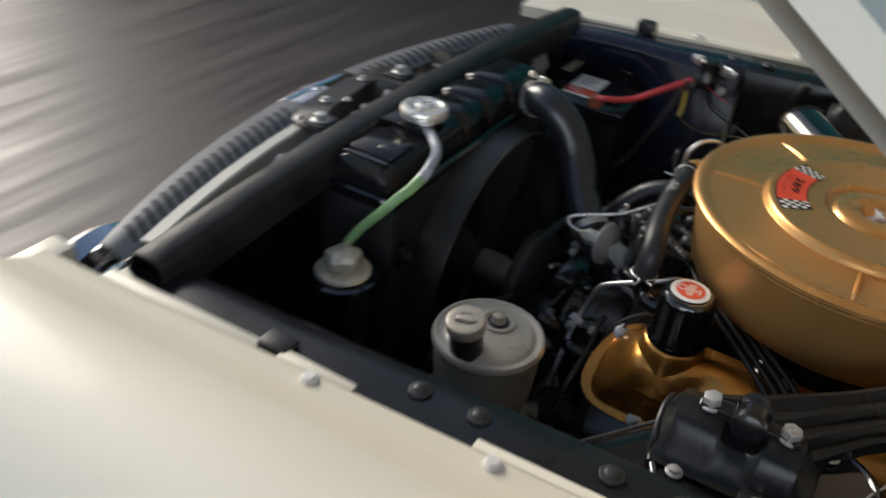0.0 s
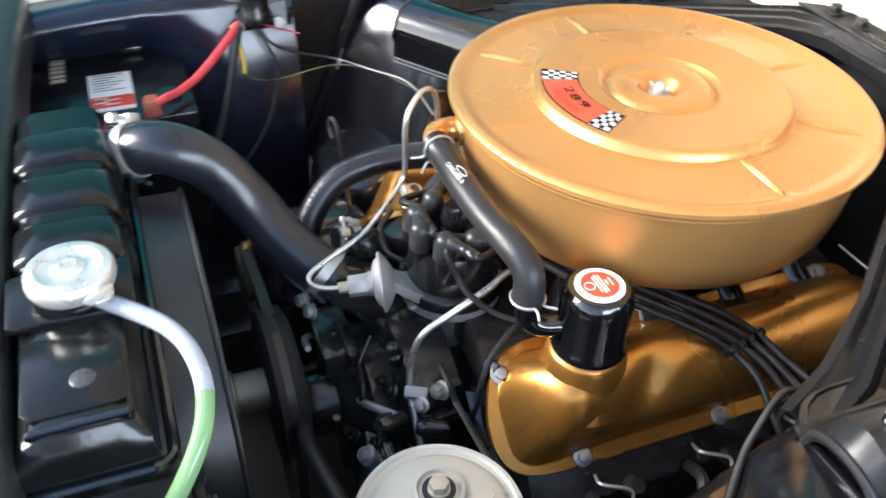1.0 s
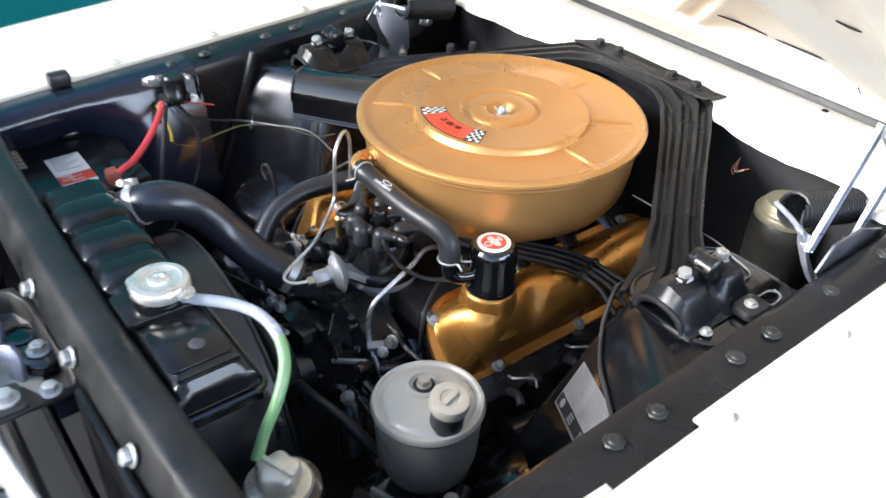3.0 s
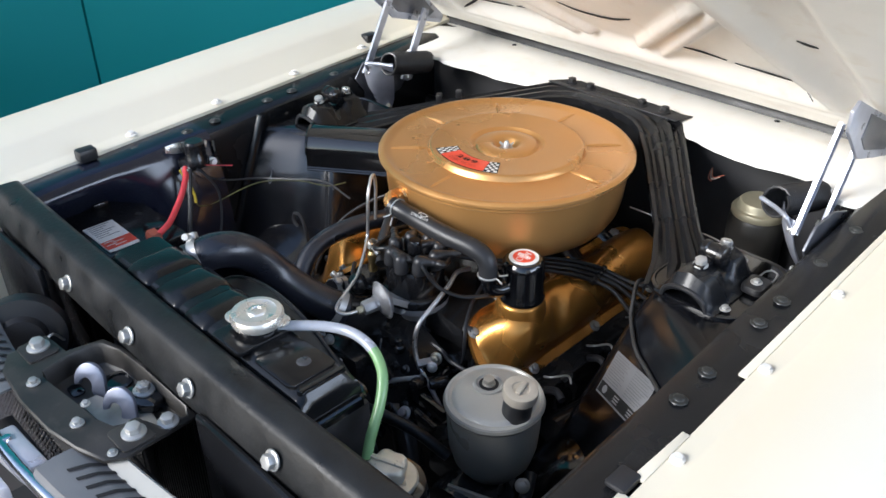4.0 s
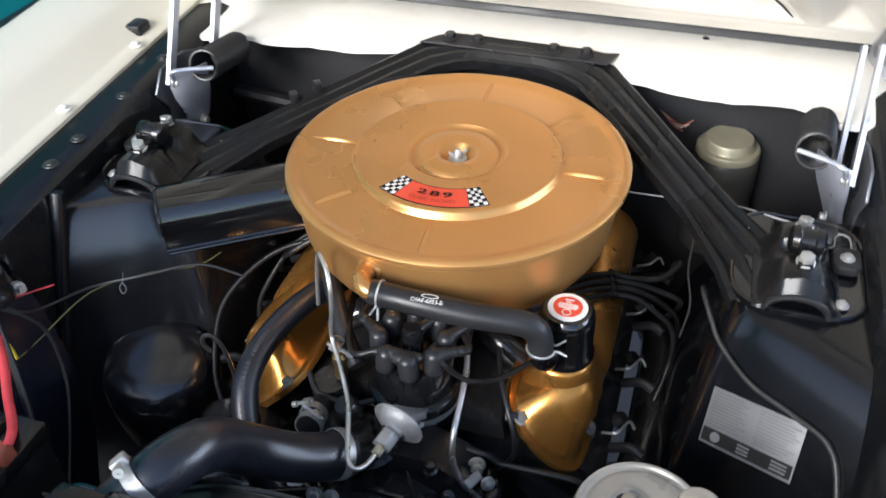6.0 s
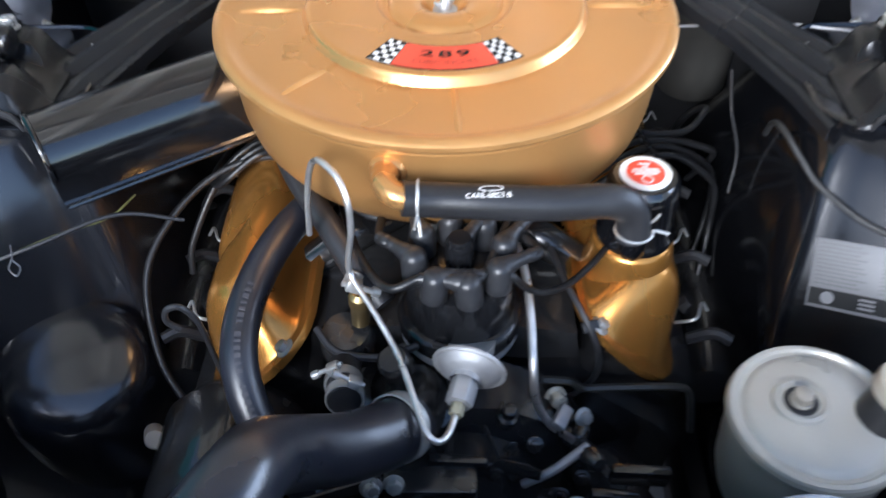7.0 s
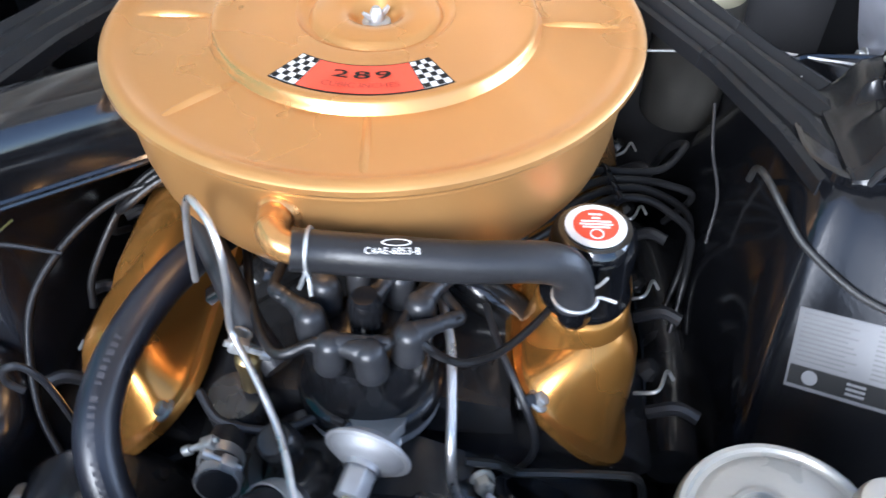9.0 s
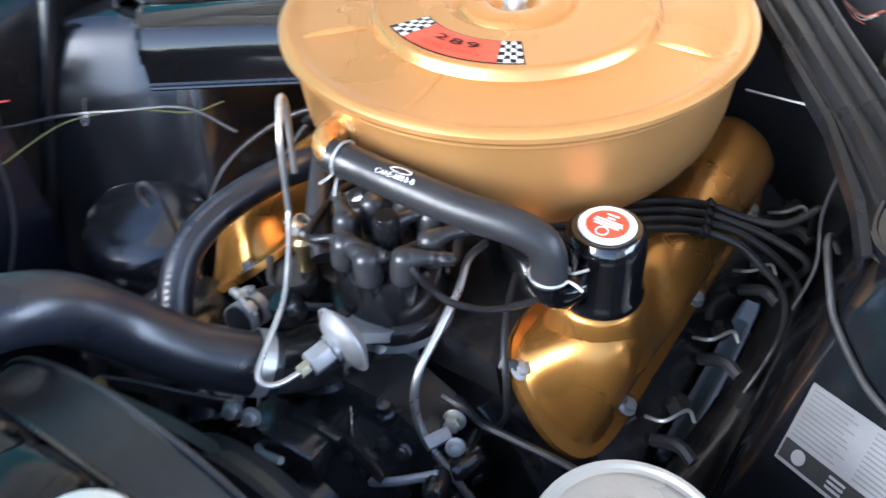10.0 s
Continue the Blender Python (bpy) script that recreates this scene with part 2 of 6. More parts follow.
def prism(outline, z0, z1, m=None, bevel=0.0, bm=None):
    """An outline in x, y between two heights, edges rounded by bevel."""
    own = bmesh.new()
    low = [own.verts.new((x, y, z0)) for x, y in outline]
    high = [own.verts.new((x, y, z1)) for x, y in outline]
    n = len(outline)
    own.faces.new(low[::-1])
    own.faces.new(high)
    for k in range(n):
        own.faces.new((low[k], low[(k + 1) % n], high[(k + 1) % n], high[k]))
    bmesh.ops.recalc_face_normals(own, faces=own.faces)
    if bevel:
        bmesh.ops.bevel(own, geom=own.edges[:], offset=bevel, segments=2, affect="EDGES", profile=0.5)
    if m is not None:
        bmesh.ops.transform(own, matrix=m, verts=own.verts)
    if bm is None:
        return own
    tmp = bpy.data.meshes.new("tmp")
    own.to_mesh(tmp)
    own.free()
    bm.from_mesh(tmp)
    bpy.data.meshes.remove(tmp)
    return bm


def box(lo, hi, bevel=0.003, m=None, bm=None):
    return prism([(lo[0], lo[1]), (hi[0], lo[1]), (hi[0], hi[1]), (lo[0], hi[1])], lo[2], hi[2], m, bevel, bm)


def rounded(x0, y0, x1, y1, r, n=5):
    out = []
    for cx, cy, a in ((x1 - r, y1 - r, 0), (x0 + r, y1 - r, 90), (x0 + r, y0 + r, 180), (x1 - r, y0 + r, 270)):
        for k in range(n + 1):
            t = radians(a + 90 * k / n)
            out.append((cx + r * math.cos(t), cy + r * math.sin(t)))
    return out


def smoothstep(a, b, x):
    t = max(0.0, min(1.0, (x - a) / (b - a)))
    return t * t * (3 - 2 * t)


def bolt(at, direction, parent, size=0.007, mat=None, washer=1.7, height=0.75, name="bolt", label=""):
    """A hexagon head with its round washer face."""
    bm = lathe([(0, 0), (size * washer, 0), (size * washer, size * 0.22), (size * washer * 0.9, size * 0.32), (0, size * 0.32)], at, direction, 16)
    hexagon = [(size * math.cos(radians(60 * k + 12)), size * math.sin(radians(60 * k + 12))) for k in range(6)]
    prism(hexagon, size * 0.3, size * (0.3 + height), place(at, direction), size * 0.12, bm)
    return part(name, bm, mat or ZINC, parent, label)


def lettering(text, size, m, mat, parent, name="lettering", bend=0.0, fat=0.0, wide=1.0, gap=1.0):
    """Text as a thin mesh lying in the pose m; bend: radius of the arc it follows; fat widens the strokes."""
    cu = bpy.data.curves.new("tmp", "FONT")
    cu.body, cu.size, cu.align_x, cu.align_y = text, size, "CENTER", "CENTER"
    cu.offset, cu.space_character = fat, gap
    ob = new("tmp", cu)
    me = bpy.data.meshes.new_from_object(ob.evaluated_get(bpy.context.evaluated_depsgraph_get()))
    bpy.data.objects.remove(ob)
    bm = bmesh.new()
    bm.from_mesh(me)
    bpy.data.meshes.remove(me)
    for v in bm.verts:
        v.co.x *= wide
    if bend:
        for v in bm.verts:
            a, r = v.co.x / bend, bend - v.co.y
            v.co = v3(r * math.sin(a), -r * math.cos(a), v.co.z)
    bmesh.ops.transform(bm, matrix=m, verts=bm.verts)
    return part(name, bm, mat, parent)


# ---- setting ----
bm = bmesh.new()
bm.faces.new([bm.verts.new(q) for q in ((-60, -60, 0), (60, -60, 0), (60, 60, 0), (-60, 60, 0))])
setting("floor", bm, FLOOR, "brown-grey floor with a long streaky grain", "floor")
wall = setting("wall_1", box((-2.72, -1.5, 0), (-2.6, 0.395, 3.2), 0.004), TEAL, "smooth teal wall panel with a vertical joint", "wall")
part("wall_panel", box((-2.72, 0.403, 0), (-2.6, 7.0, 3.2), 0.004), TEAL, wall)
# out of view: added to keep bright sky out of the glossy blacks
setting("wall_2", box((-4.8, -9.0, 0), (-4.6, -1.38, 3.4), 0.004), material("reflection_blocker_dark", (0.05, 0.052, 0.055), 0.6, 0.0, 0.15, 0.8, 60, 0.02), "unseen dark wall added to darken reflections", "wall")
setting("wall_3", box((-4.6, -1.5, 0), (-2.72, -1.38, 3.2), 0.004), TEAL, "plain teal wall return", "wall")

# unseen wall, added to frame the fill lamp
PLASTER = material("white_plaster", (0.62, 0.62, 0.61), 0.7, 0.0, 0.06, 0.8, 60, 0.02)
side = setting("wall_4", box((4.2, -3.0, 0), (4.36, 5.4, 0.98), 0.004), PLASTER, "unseen white wall added round the fill lamp's opening", "wall")
part("wall_head", box((4.2, -3.0, 2.82), (4.36, 5.4, 3.4), 0.004), PLASTER, side)
part("wall_pier", box((4.2, -3.0, 0.98), (4.36, -1.02, 2.82), 0.004), PLASTER, side)
part("wall_pier", box((4.2, 3.42, 0.98), (4.36, 5.4, 2.82), 0.004), PLASTER, side)


def lip(y):
    """Height of the fender's inner lip."""
    return 0.914 + 0.06 * y


# ---- car body ----
body = thing("car_body", (0, 0, 0), "cream painted car front with black engine bay, hood raised", "car")


def fender(s):
    rows = []
    for y in [-0.745, -0.74, -0.72, -0.69, -0.64] + [-0.58 + 0.074 * k for k in range(21)]:
        z = lip(y)
        nose = 1.0 - smoothstep(-0.75, -0.64, y)
        drop = 0.03 * nose
        prof = [(0.562, -0.022), (0.562, 0.0), (0.566, 0.003), (0.584, 0.0035), (0.590, 0.006), (0.634, 0.033), (0.646, 0.039), (0.69, 0.045), (0.75, 0.041),
                (0.79, 0.026), (0.82, 0.008), (0.842, -0.02), (0.856, -0.06), (0.866, -0.13), (0.872, -0.22), (0.868, -0.36), (0.85, -0.5)]
        rows.append([(s * (x + 0.02 * nose * (x - 0.6) - 0.004 * max(0, y)), y - 0.012 * nose * smoothstep(0.62, 0.80, x), z + dz - drop * smoothstep(0.6, 0.8, x)) for x, dz in prof])
    f = part("fender", sheet(rows, 0.004), CREAM, body, "cream painted fender with inner lip", 50)
    for y in (-0.384, -0.202, -0.015, 0.17, 0.36):
        if s < 0:
            bolt((s * 0.574, y, lip(y) + 0.004), (0, 0, 1), f, 0.0062, CREAM_MATT, 1.7, label="painted bolt")
        else:
            part("bolt", lathe([(0.0085, -0.001), (0.008, 0.002), (0.006, 0.0025), (0.0055, 0.005), (0.003, 0.0055), (0, 0.004)], (s * 0.572, y, lip(y) + 0.004), (0, 0, 1), 14), CREAM_MATT, f)
    return f


for s in (1, -1):
    f = fender(s)
    if s > 0:
        # ragged inner edge of the lip, with its steps
        for y0, y1, x0 in ((-0.66, -0.455, 0.548), (-0.43, -0.345, 0.550), (-0.226, 0.33, 0.552)):
            part("lip_tab", prism([(x0, y0), (0.563, y0), (0.563, y1), (x0 + 0.004, y1)], -0.0015, 0.0025, Matrix.Translation((0, 0, 0.914)) @ Matrix(((1, 0, 0, 0), (0, 1, 0, 0), (0, 0.06, 1, 0), (0, 0, 0, 1))), 0.001), CREAM, f)
        part("fender_nose", box((0.534, -0.772, 0.84), (0.60, -0.735, 0.866), 0.004), CREAM, f)
    # rubber stops on the lip
    for x, y, h in (((0.546, -0.44, 0.006),) if s > 0 else ((0.556, -0.478, 0.02), (0.596, 0.213, 0.02))):
        part("rubber_stop", box((s * x - 0.013, y - 0.018, lip(y) - 0.003), (s * x + 0.013, y + 0.016, lip(y) + h), 0.005), RUBBER, body, "black rubber hood stop")


def apron(s):
    """Inner wing with its turned-over top flange."""
    def skin(ys, k):
        rows = []
        for y in ys:
            z = lip(y)
            wob = 0.002 * math.sin(9 * y) + 0.0015 * math.sin(31 * y + s)
            bulge = 0.035 * math.exp(-((y + 0.45) / 0.12) ** 2)
            hollow = (1 - smoothstep(-0.47, -0.40, y)) if s < 0 else 0.0
            rows.append([(s * (x + hollow * 0.085 * smoothstep(0.02, 0.10, z - zz) * (1 - smoothstep(0.30, 0.45, z - zz))), y, zz) for x, zz in ((0.572, z - 0.006), (0.53, z - 0.005 + wob), (0.505, z - 0.006 + wob), (0.494, z - 0.012), (0.489, z - 0.026), (0.488 - 0.013 * k, z - 0.055),
                                                       (0.488 - 0.031 * k, z - 0.10), (0.486 - bulge * 0.3 - 0.040 * k, z - 0.2), (0.478 - bulge - 0.022 * k, z - 0.3), (0.46 - bulge, z - 0.42), (0.40, 0.42), (0.33, 0.40))])
        return sheet(rows, 0.003)
    front, rear = [-0.66 + 0.0485 * k for k in range(9)], [-0.272 + 0.046 * k for k in range(16)]
    a = part("inner_wing", skin(rear if s < 0 else front[:-1] + rear, 0.0), BLACK_PAINT, body, "black painted inner wing panel")
    if s < 0:
        part("front_panel", skin(front, 1.0), BLACK_SKY_TINT, a, "glossy black front wing panel, sky sheen tinted into its paint", 60)
    for y in (-0.30, -0.24, -0.12, -0.06, 0.05, 0.16):
        part("flange_bolt", lathe([(0, 0.0042), (0.0055, 0.004), (0.0068, 0.003), (0.0072, 0.002), (0.0105, 0.0014), (0.0115, 0)], (s * 0.522, y, lip(y) - 0.005), (0, 0, 1), 8), BLACK_DUSTY, a)
    if s < 0:
        part("seam", tube([(-0.485, -0.272, lip(-0.272) - 0.02), (-0.477, -0.277, 0.84), (-0.466, -0.298, 0.70)], 0.004, 8), BLACK_GLOSS, a)
    return a


def shock_tower(s):
    def facet(x, z):
        if s < 0:
            return -0.150 + 0.40 * (z - 0.80) - 0.6 * (x - 0.40)
        return -0.151 + (0.509 * (z - 0.778) - 0.517 * (x - 0.356)) / 0.688

    def ring(z, x0, rear, k=1.0):
        xm = (0.46 + x0 + 0.02) / 2
        bow = 0.002 if s > 0 else 0.012
        pts = [(0.53, facet(0.53, z)), (0.46, facet(0.46, z)), (xm + 0.03, facet(xm + 0.03, z)), (xm - 0.03, facet(xm - 0.03, z)), (x0 + 0.026, facet(x0 + 0.026, z) + bow), (x0 + 0.010, facet(x0 + 0.02, z) + 0.008), (x0 + 0.002, facet(x0 + 0.02, z) + 0.026), (x0, facet(x0, z) + 0.07), (x0, rear - 0.06), (x0 + 0.02, rear - 0.02), (x0 + 0.06, rear), (0.53, rear)]
        fine = []
        for i, p in enumerate(pts):
            q = pts[(i + 1) % len(pts)]
            fine += [v3(*p, 0), v3(*p, 0).lerp(v3(*q, 0), 0.5)]
        c = v3(0.44, -0.03, 0)
        return [(s * (c + (p - c) * k).x, (c + (p - c) * k).y, z) for p in fine]
    if s < 0:
        rows = [ring(z, x0, rear, k) for z, x0, rear, k in ((0.866, 0.352, 0.10, 0.74), (0.8635, 0.350, 0.102, 0.80), (0.857, 0.347, 0.105, 0.86), (0.846, 0.345, 0.11, 0.905), (0.830, 0.341, 0.12, 0.943), (0.810, 0.336, 0.135, 0.972), (0.785, 0.331, 0.148, 0.99), (0.755, 0.325, 0.17, 1.0), (0.70, 0.312, 0.20, 1.0), (0.60, 0.295, 0.25, 1.0), (0.42, 0.28, 0.3, 1.0))]
    else:
        rows = [ring(0.866, 0.352, 0.10, 0.76), ring(0.8645, 0.352, 0.10, 0.84), ring(0.858, 0.349, 0.103, 0.92), ring(0.846, 0.345, 0.11, 0.97), ring(0.825, 0.339, 0.127, 1.0), ring(0.78, 0.330, 0.15), ring(0.70, 0.312, 0.20), ring(0.60, 0.295, 0.25), ring(0.42, 0.28, 0.3)]
    # the left tower's brighter light is put into its paint colour
    t = part("shock_tower", loft(rows), TOWER_SHADED if s > 0 else TOWER_LIT, body, "gloss black suspension tower", 78)
    if s > 0:
        part("tower_bulge", lathe([(0, 0.03), (0.04, 0.026), (0.075, 0.012), (0.09, -0.004), (0.10, -0.05), (0.11, -0.18)], (0.345, -0.275, 0.60), (-0.6, -0.62, 0.72), 24), BLACK_GLOSS, t)
    else:
        part("tower_bulge", lathe([(0, 0.004), (0.03, 0.0035), (0.050, 0.001), (0.062, -0.004), (0.071, -0.014), (0.078, -0.035), (0.084, -0.08), (0.09, -0.2)], (-0.362, -0.222, 0.683), (0.12, -0.30, 0.94), 40), TOWER_LIT, t, "", 60)
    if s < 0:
        part("fillet", tube([(-0.482, facet(0.482, z) - 0.003, z) for z in (0.895, 0.85, 0.78, 0.70, 0.62)], 0.009, 12), TOWER_LIT, t)
    return t


for s in (1, -1):
    apron(s)
    shock_tower(s)
    part("frame_rail", box((0.26 if s > 0 else -0.36, -0.62, 0.38), (0.36 if s > 0 else -0.26, 0.34, 0.49), 0.02), BLACK_PAINT, body)

# front wheels, and dark sheets added below so gaps look shaded
for s in (1, -1):
    tyre = part("tyre", lathe([(0.19, -0.075), (0.25, -0.085), (0.295, -0.08), (0.312, -0.06), (0.315, 0.0), (0.312, 0.06), (0.295, 0.08), (0.25, 0.085), (0.19, 0.075)], (s * 0.70, -0.02, 0.315), (s, 0, 0), 48), RUBBER, body, "black tyre")
    part("rim", lathe([(0.19, -0.075), (0.19, 0.075), (0.175, 0.07), (0.16, 0.03), (0.08, 0.04), (0, 0.045)], (s * 0.70, -0.02, 0.315), (s, 0, 0), 40), ALU, tyre)
part("under_tray", box((-0.5, -0.86, 0.30), (0.5, -0.22, 0.33), 0.004), LINER, body)
part("under_tray", box((-0.22, -0.22, 0.30), (0.22, 0.34, 0.33), 0.004), LINER, body)
part("crossmember", tube([(-0.32, -0.05, 0.42), (-0.15, -0.05, 0.38), (0.15, -0.05, 0.38), (0.32, -0.05, 0.42)], 0.045, 12), BLACK_PAINT, body)

# cowl, firewall
rows = []
for k in range(67):
    x = -0.66 + 0.02 * k
    w = 0.003 * math.sin(23 * x) + 0.002 * math.sin(51 * x) + 0.0012 * math.sin(131 * x)
    a = abs(x)
    e = 0.305 - 0.03 * smoothstep(0.13, 0.17, a) - 0.02 * smoothstep(0.17, 0.26, a) - 0.024 * smoothstep(0.425, 0.465, a)
    rows.append([(x, e + w, 0.916 + 0.003 * math.sin(37 * x)), (x, e + w + 0.003, 0.9215), (x, e + w + 0.012, 0.9235), (x, 0.325, 0.927), (x, 0.37, 0.931), (x, 0.43, 0.932), (x, 0.455, 0.928), (x, 0.47, 0.918), (x, 0.62, 0.918)])
cowl = part("cowl_panel", sheet(rows, 0.003), CREAM_MATT, body, "cream painted cowl panel")
for x, y in ((-0.34, 0.411), (0.271, 0.417)):
    part("hole_plug", lathe([(0, 0.0015), (0.0045, 0.001), (0.0055, 0)], (x, y, 0.9325), (0, 0, 1), 12), RUBBER, cowl)
part("cowl_seal", sheet([[(x, 0.428, 0.9325), (x, 0.431, 0.944), (x, 0.444, 0.958), (x, 0.460, 0.957), (x, 0.470, 0.940)] for x in (-0.57, -0.3, 0.0, 0.3, 0.56)], 0.002), RUBBER, cowl, "black rubber hood seal")
part("firewall", box((-0.58, 0.308, 0.40), (0.58, 0.325, 0.914), 0.002), LINER, body, "black firewall")
part("firewall_rib", tube([(-0.5, 0.29, 0.80), (-0.3, 0.285, 0.79), (-0.15, 0.288, 0.795)], 0.012, 8), BLACK_SATIN, body)
for k, mat in enumerate((TERRACOTTA, HINGE_DARK, GREY_CAP, TERRACOTTA)):
    part("wiring_stub", tube([(0.225, 0.296, 0.868), (0.238, 0.262 + 0.003 * k, 0.874), (0.250 + 0.003 * k, 0.236, 0.878 + 0.004 * (k % 2)), (0.262 + 0.004 * k, 0.224 + 0.006 * k, 0.880 + 0.003 * k)], 0.0007, 6), mat, body)

# radiator support: a pressed top bar with a turned-down front
rows = []
for k in range(31):
    x = -0.53 + 0.0355 * k
    bow = 0.012 * (x / 0.5) ** 2
    y, z = bow, -0.010 * (x / 0.5) ** 2
    rows.append([(x, yy + y, zz + z) for yy, zz in ((-0.614, 0.86), (-0.615, 0.898), (-0.619, 0.907), (-0.626, 0.9105), (-0.640, 0.911), (-0.650, 0.9105), (-0.656, 0.908), (-0.660, 0.903), (-0.665, 0.892), (-0.670, 0.878), (-0.672, 0.864), (-0.672, 0.85))])
support = part("radiator_support", sheet(rows, 0.0025), SUPPORT, body, "black radiator support bar")
part("support_panel", box((0.13, -0.682, 0.45), (0.52, -0.672, 0.862), 0.004), BLACK_PAINT, body)
part("support_panel", box((-0.5, -0.682, 0.45), (-0.30, -0.672, 0.862), 0.004), BLACK_PAINT, body)
part("support_panel", box((-0.30, -0.682, 0.45), (0.13, -0.674, 0.56), 0.004), BLACK_PAINT, body)
for x, z in ((-0.218, 0.872), (-0.036, 0.880), (0.105, 0.880), (0.268, 0.880)):
    bolt((x, -0.671 + 0.012 * (x / 0.5) ** 2, z), (0, -1, 0.3), support, 0.009, ZINC, 1.35, 0.9)

# raised hood
HOOD_AT = v3(0, 0.475, 0.945)
hood = thing("hood", HOOD_AT, "raised cream hood with stamped inner bracing", "hood")
SLOPE = math.atan(0.69)


def on_hood(x, d, h=0.0):
    """A point d along the open hood from its hinge edge, h below the skin."""
    return HOOD_AT + v3(x, -d * math.cos(SLOPE) - h * math.sin(SLOPE), d * math.sin(SLOPE) - h * math.cos(SLOPE))


def hood_x(d):
    return 0.64 - 0.045 * d


rows = []
for k in range(15):
    d = 1.2 * k / 14
    w = hood_x(d)
    rows.append([on_hood(x * w, d, h) for x, h in ((-1.0, 0.02), (-0.995, 0.0), (-0.6, -0.015), (0, -0.022), (0.6, -0.015), (0.995, 0.0), (1.0, 0.02))])
part("outer_skin", sheet(rows, 0.004), CREAM, hood)


def seg_gap(p, a, b):
    """Distance from p to the stretch a-b."""
    p, a, b = Vector(p), Vector(a), Vector(b)
    t = max(0.0, min(1.0, (p - a).dot(b - a) / (b - a).length_squared))
    return (p - a.lerp(b, t)).length


def pressed(x, d):
    """Depth of the pressed inner panel: bands, ribs and the recesses between them."""
    x = abs(x)
    up = max(1 - smoothstep(0.165, 0.215, d), smoothstep(0.425, 0.475, x), smoothstep(1.02, 1.07, d))
    for a, b, w in (((0.398, 0.16), (0.29, 0.62), 0.024), ((0.29, 0.62), (0.13, 1.04), 0.024), ((0.055, 0.215), (0.25, 0.46), 0.010), ((0.094, 0.200), (0.305, 0.48), 0.010), ((0.16, 0.62), (0.42, 0.66), 0.02), ((0.0, 0.62), (0.29, 0.62), 0.02)):
        up = max(up, (0.6 if w < 0.015 else 1.0) * (1 - smoothstep(w * 0.3, w * 1.8, seg_gap((x, d), a, b))))
    groove = math.exp(-((d - 0.155) / 0.006) ** 2) * 0.0025 * (1 - smoothstep(0.40, 0.44, x))
    return 0.010 + 0.024 * up - groove - 0.020 * (1 - smoothstep(0.05, 0.085, d))


rows = []
for k in range(131):
    d = 0.05 + 1.135 * (k / 130) ** 1.25
    rows.append([on_hood(x * (hood_x(d) - 0.012) / 0.6, d, pressed(x, d)) for x in [-0.6 + 0.00625 * i for i in range(193)]])
part("inner_panel", loft(rows, False, False), CREAM_MATT, hood, "cream pressed inner panel", 60)


def slot(points):
    """A dark lens-shaped slit lying in a recess."""
    line = spline([on_hood(x, d, pressed(x, d) + 0.0008) for x, d in points], 6)
    n = len(line) - 1
    rows = []
    for i, q in enumerate(line):
        w = 0.0006 + 0.0035 * math.sin(math.pi * i / n) ** 0.7
        rows.append([q + v3(0, -w * math.cos(SLOPE), w * math.sin(SLOPE)), q - v3(0, -w * math.cos(SLOPE), w * math.sin(SLOPE))])
    part("slot", sheet(rows, 0.0012), LINER, hood)


for s in (1, -1):
    slot([(s * 0.156, 0.262), (s * 0.184, 0.243), (s * 0.225, 0.231)])
    slot([(s * 0.238, 0.2265), (s * 0.30, 0.217), (s * 0.335, 0.212)])
    slot([(s * 0.343, 0.212), (s * 0.358, 0.207), (s * 0.374, 0.207)])
    slot([(s * 0.392, 0.415), (s * 0.405, 0.408), (s * 0.42, 0.405)])
slot([(-0.070, 0.325), (-0.032, 0.303), (0.033, 0.303), (0.084, 0.327)])

# grille and front trim
grille = thing("grille", (0, -0.80, 0.74), "chrome-edged grille with honeycomb mesh", "grille")
part("upper_moulding", tube([(-0.50, -0.752, 0.826), (-0.3, -0.812, 0.829), (0, -0.850, 0.832), (0.3, -0.812, 0.829), (0.50, -0.752, 0.826)], 0.0075, 12), CHROME, grille, "chrome grille moulding")
HEADER = material("header_grey", (0.15, 0.155, 0.165), 0.45, 0.1, 0.1, 9, 200, 0.04)
for x0, x1 in ((-0.5, -0.085), (0.065, 0.5)):
    rows = []
    for k in range(13):
        x = x0 + (x1 - x0) * k / 12
        i, o = -0.801 + 0.303 * x * x, -0.842 + 0.397 * x * x
        rows.append([(x, i + 0.022, 0.838), (x, i + 0.004, 0.846), (x, i, 0.8475), (x, (i + o) / 2, 0.848), (x, o, 0.8465), (x, o - 0.005, 0.836)])
    header = part("header_panel", sheet(rows, 0.003), HEADER, grille, "grey slotted grille header")
slots = bmesh.new()
for k in range(50):
    x = -0.46 + 0.0188 * k
    if abs(x) > 0.09:
        i, o = -0.801 + 0.303 * x * x, -0.842 + 0.397 * x * x
        loft([[(x + dx + 0.35 * (yy - i), yy, zz) for yy, zz in ((i + 0.017, 0.8416), (i + 0.004, 0.8472), (i, 0.8487), ((i + o) / 2, 0.8492))] for dx in (-0.0032, 0.0032)], False, False, slots)
tagged(part("slot", slots, LINER, header), "", "", "", "stuff")
ledge = [[(x, -0.801 + 0.303 * x * x + d, 0.840 + h) for d, h in ((0.004, -0.004), (0.006, 0.0), (0.034, 0.0025), (0.037, 0.0), (0.038, -0.02))] for x in [0.02 + 0.04 * k for k in range(12)]]
part("header_ledge", sheet(ledge, 0.003), material("beige_ledge_paint", (0.55, 0.53, 0.48), 0.45, 0.0, 0.08, 6, 200, 0.03), grille, "pale beige ledge behind the header")
mesh = bmesh.new()
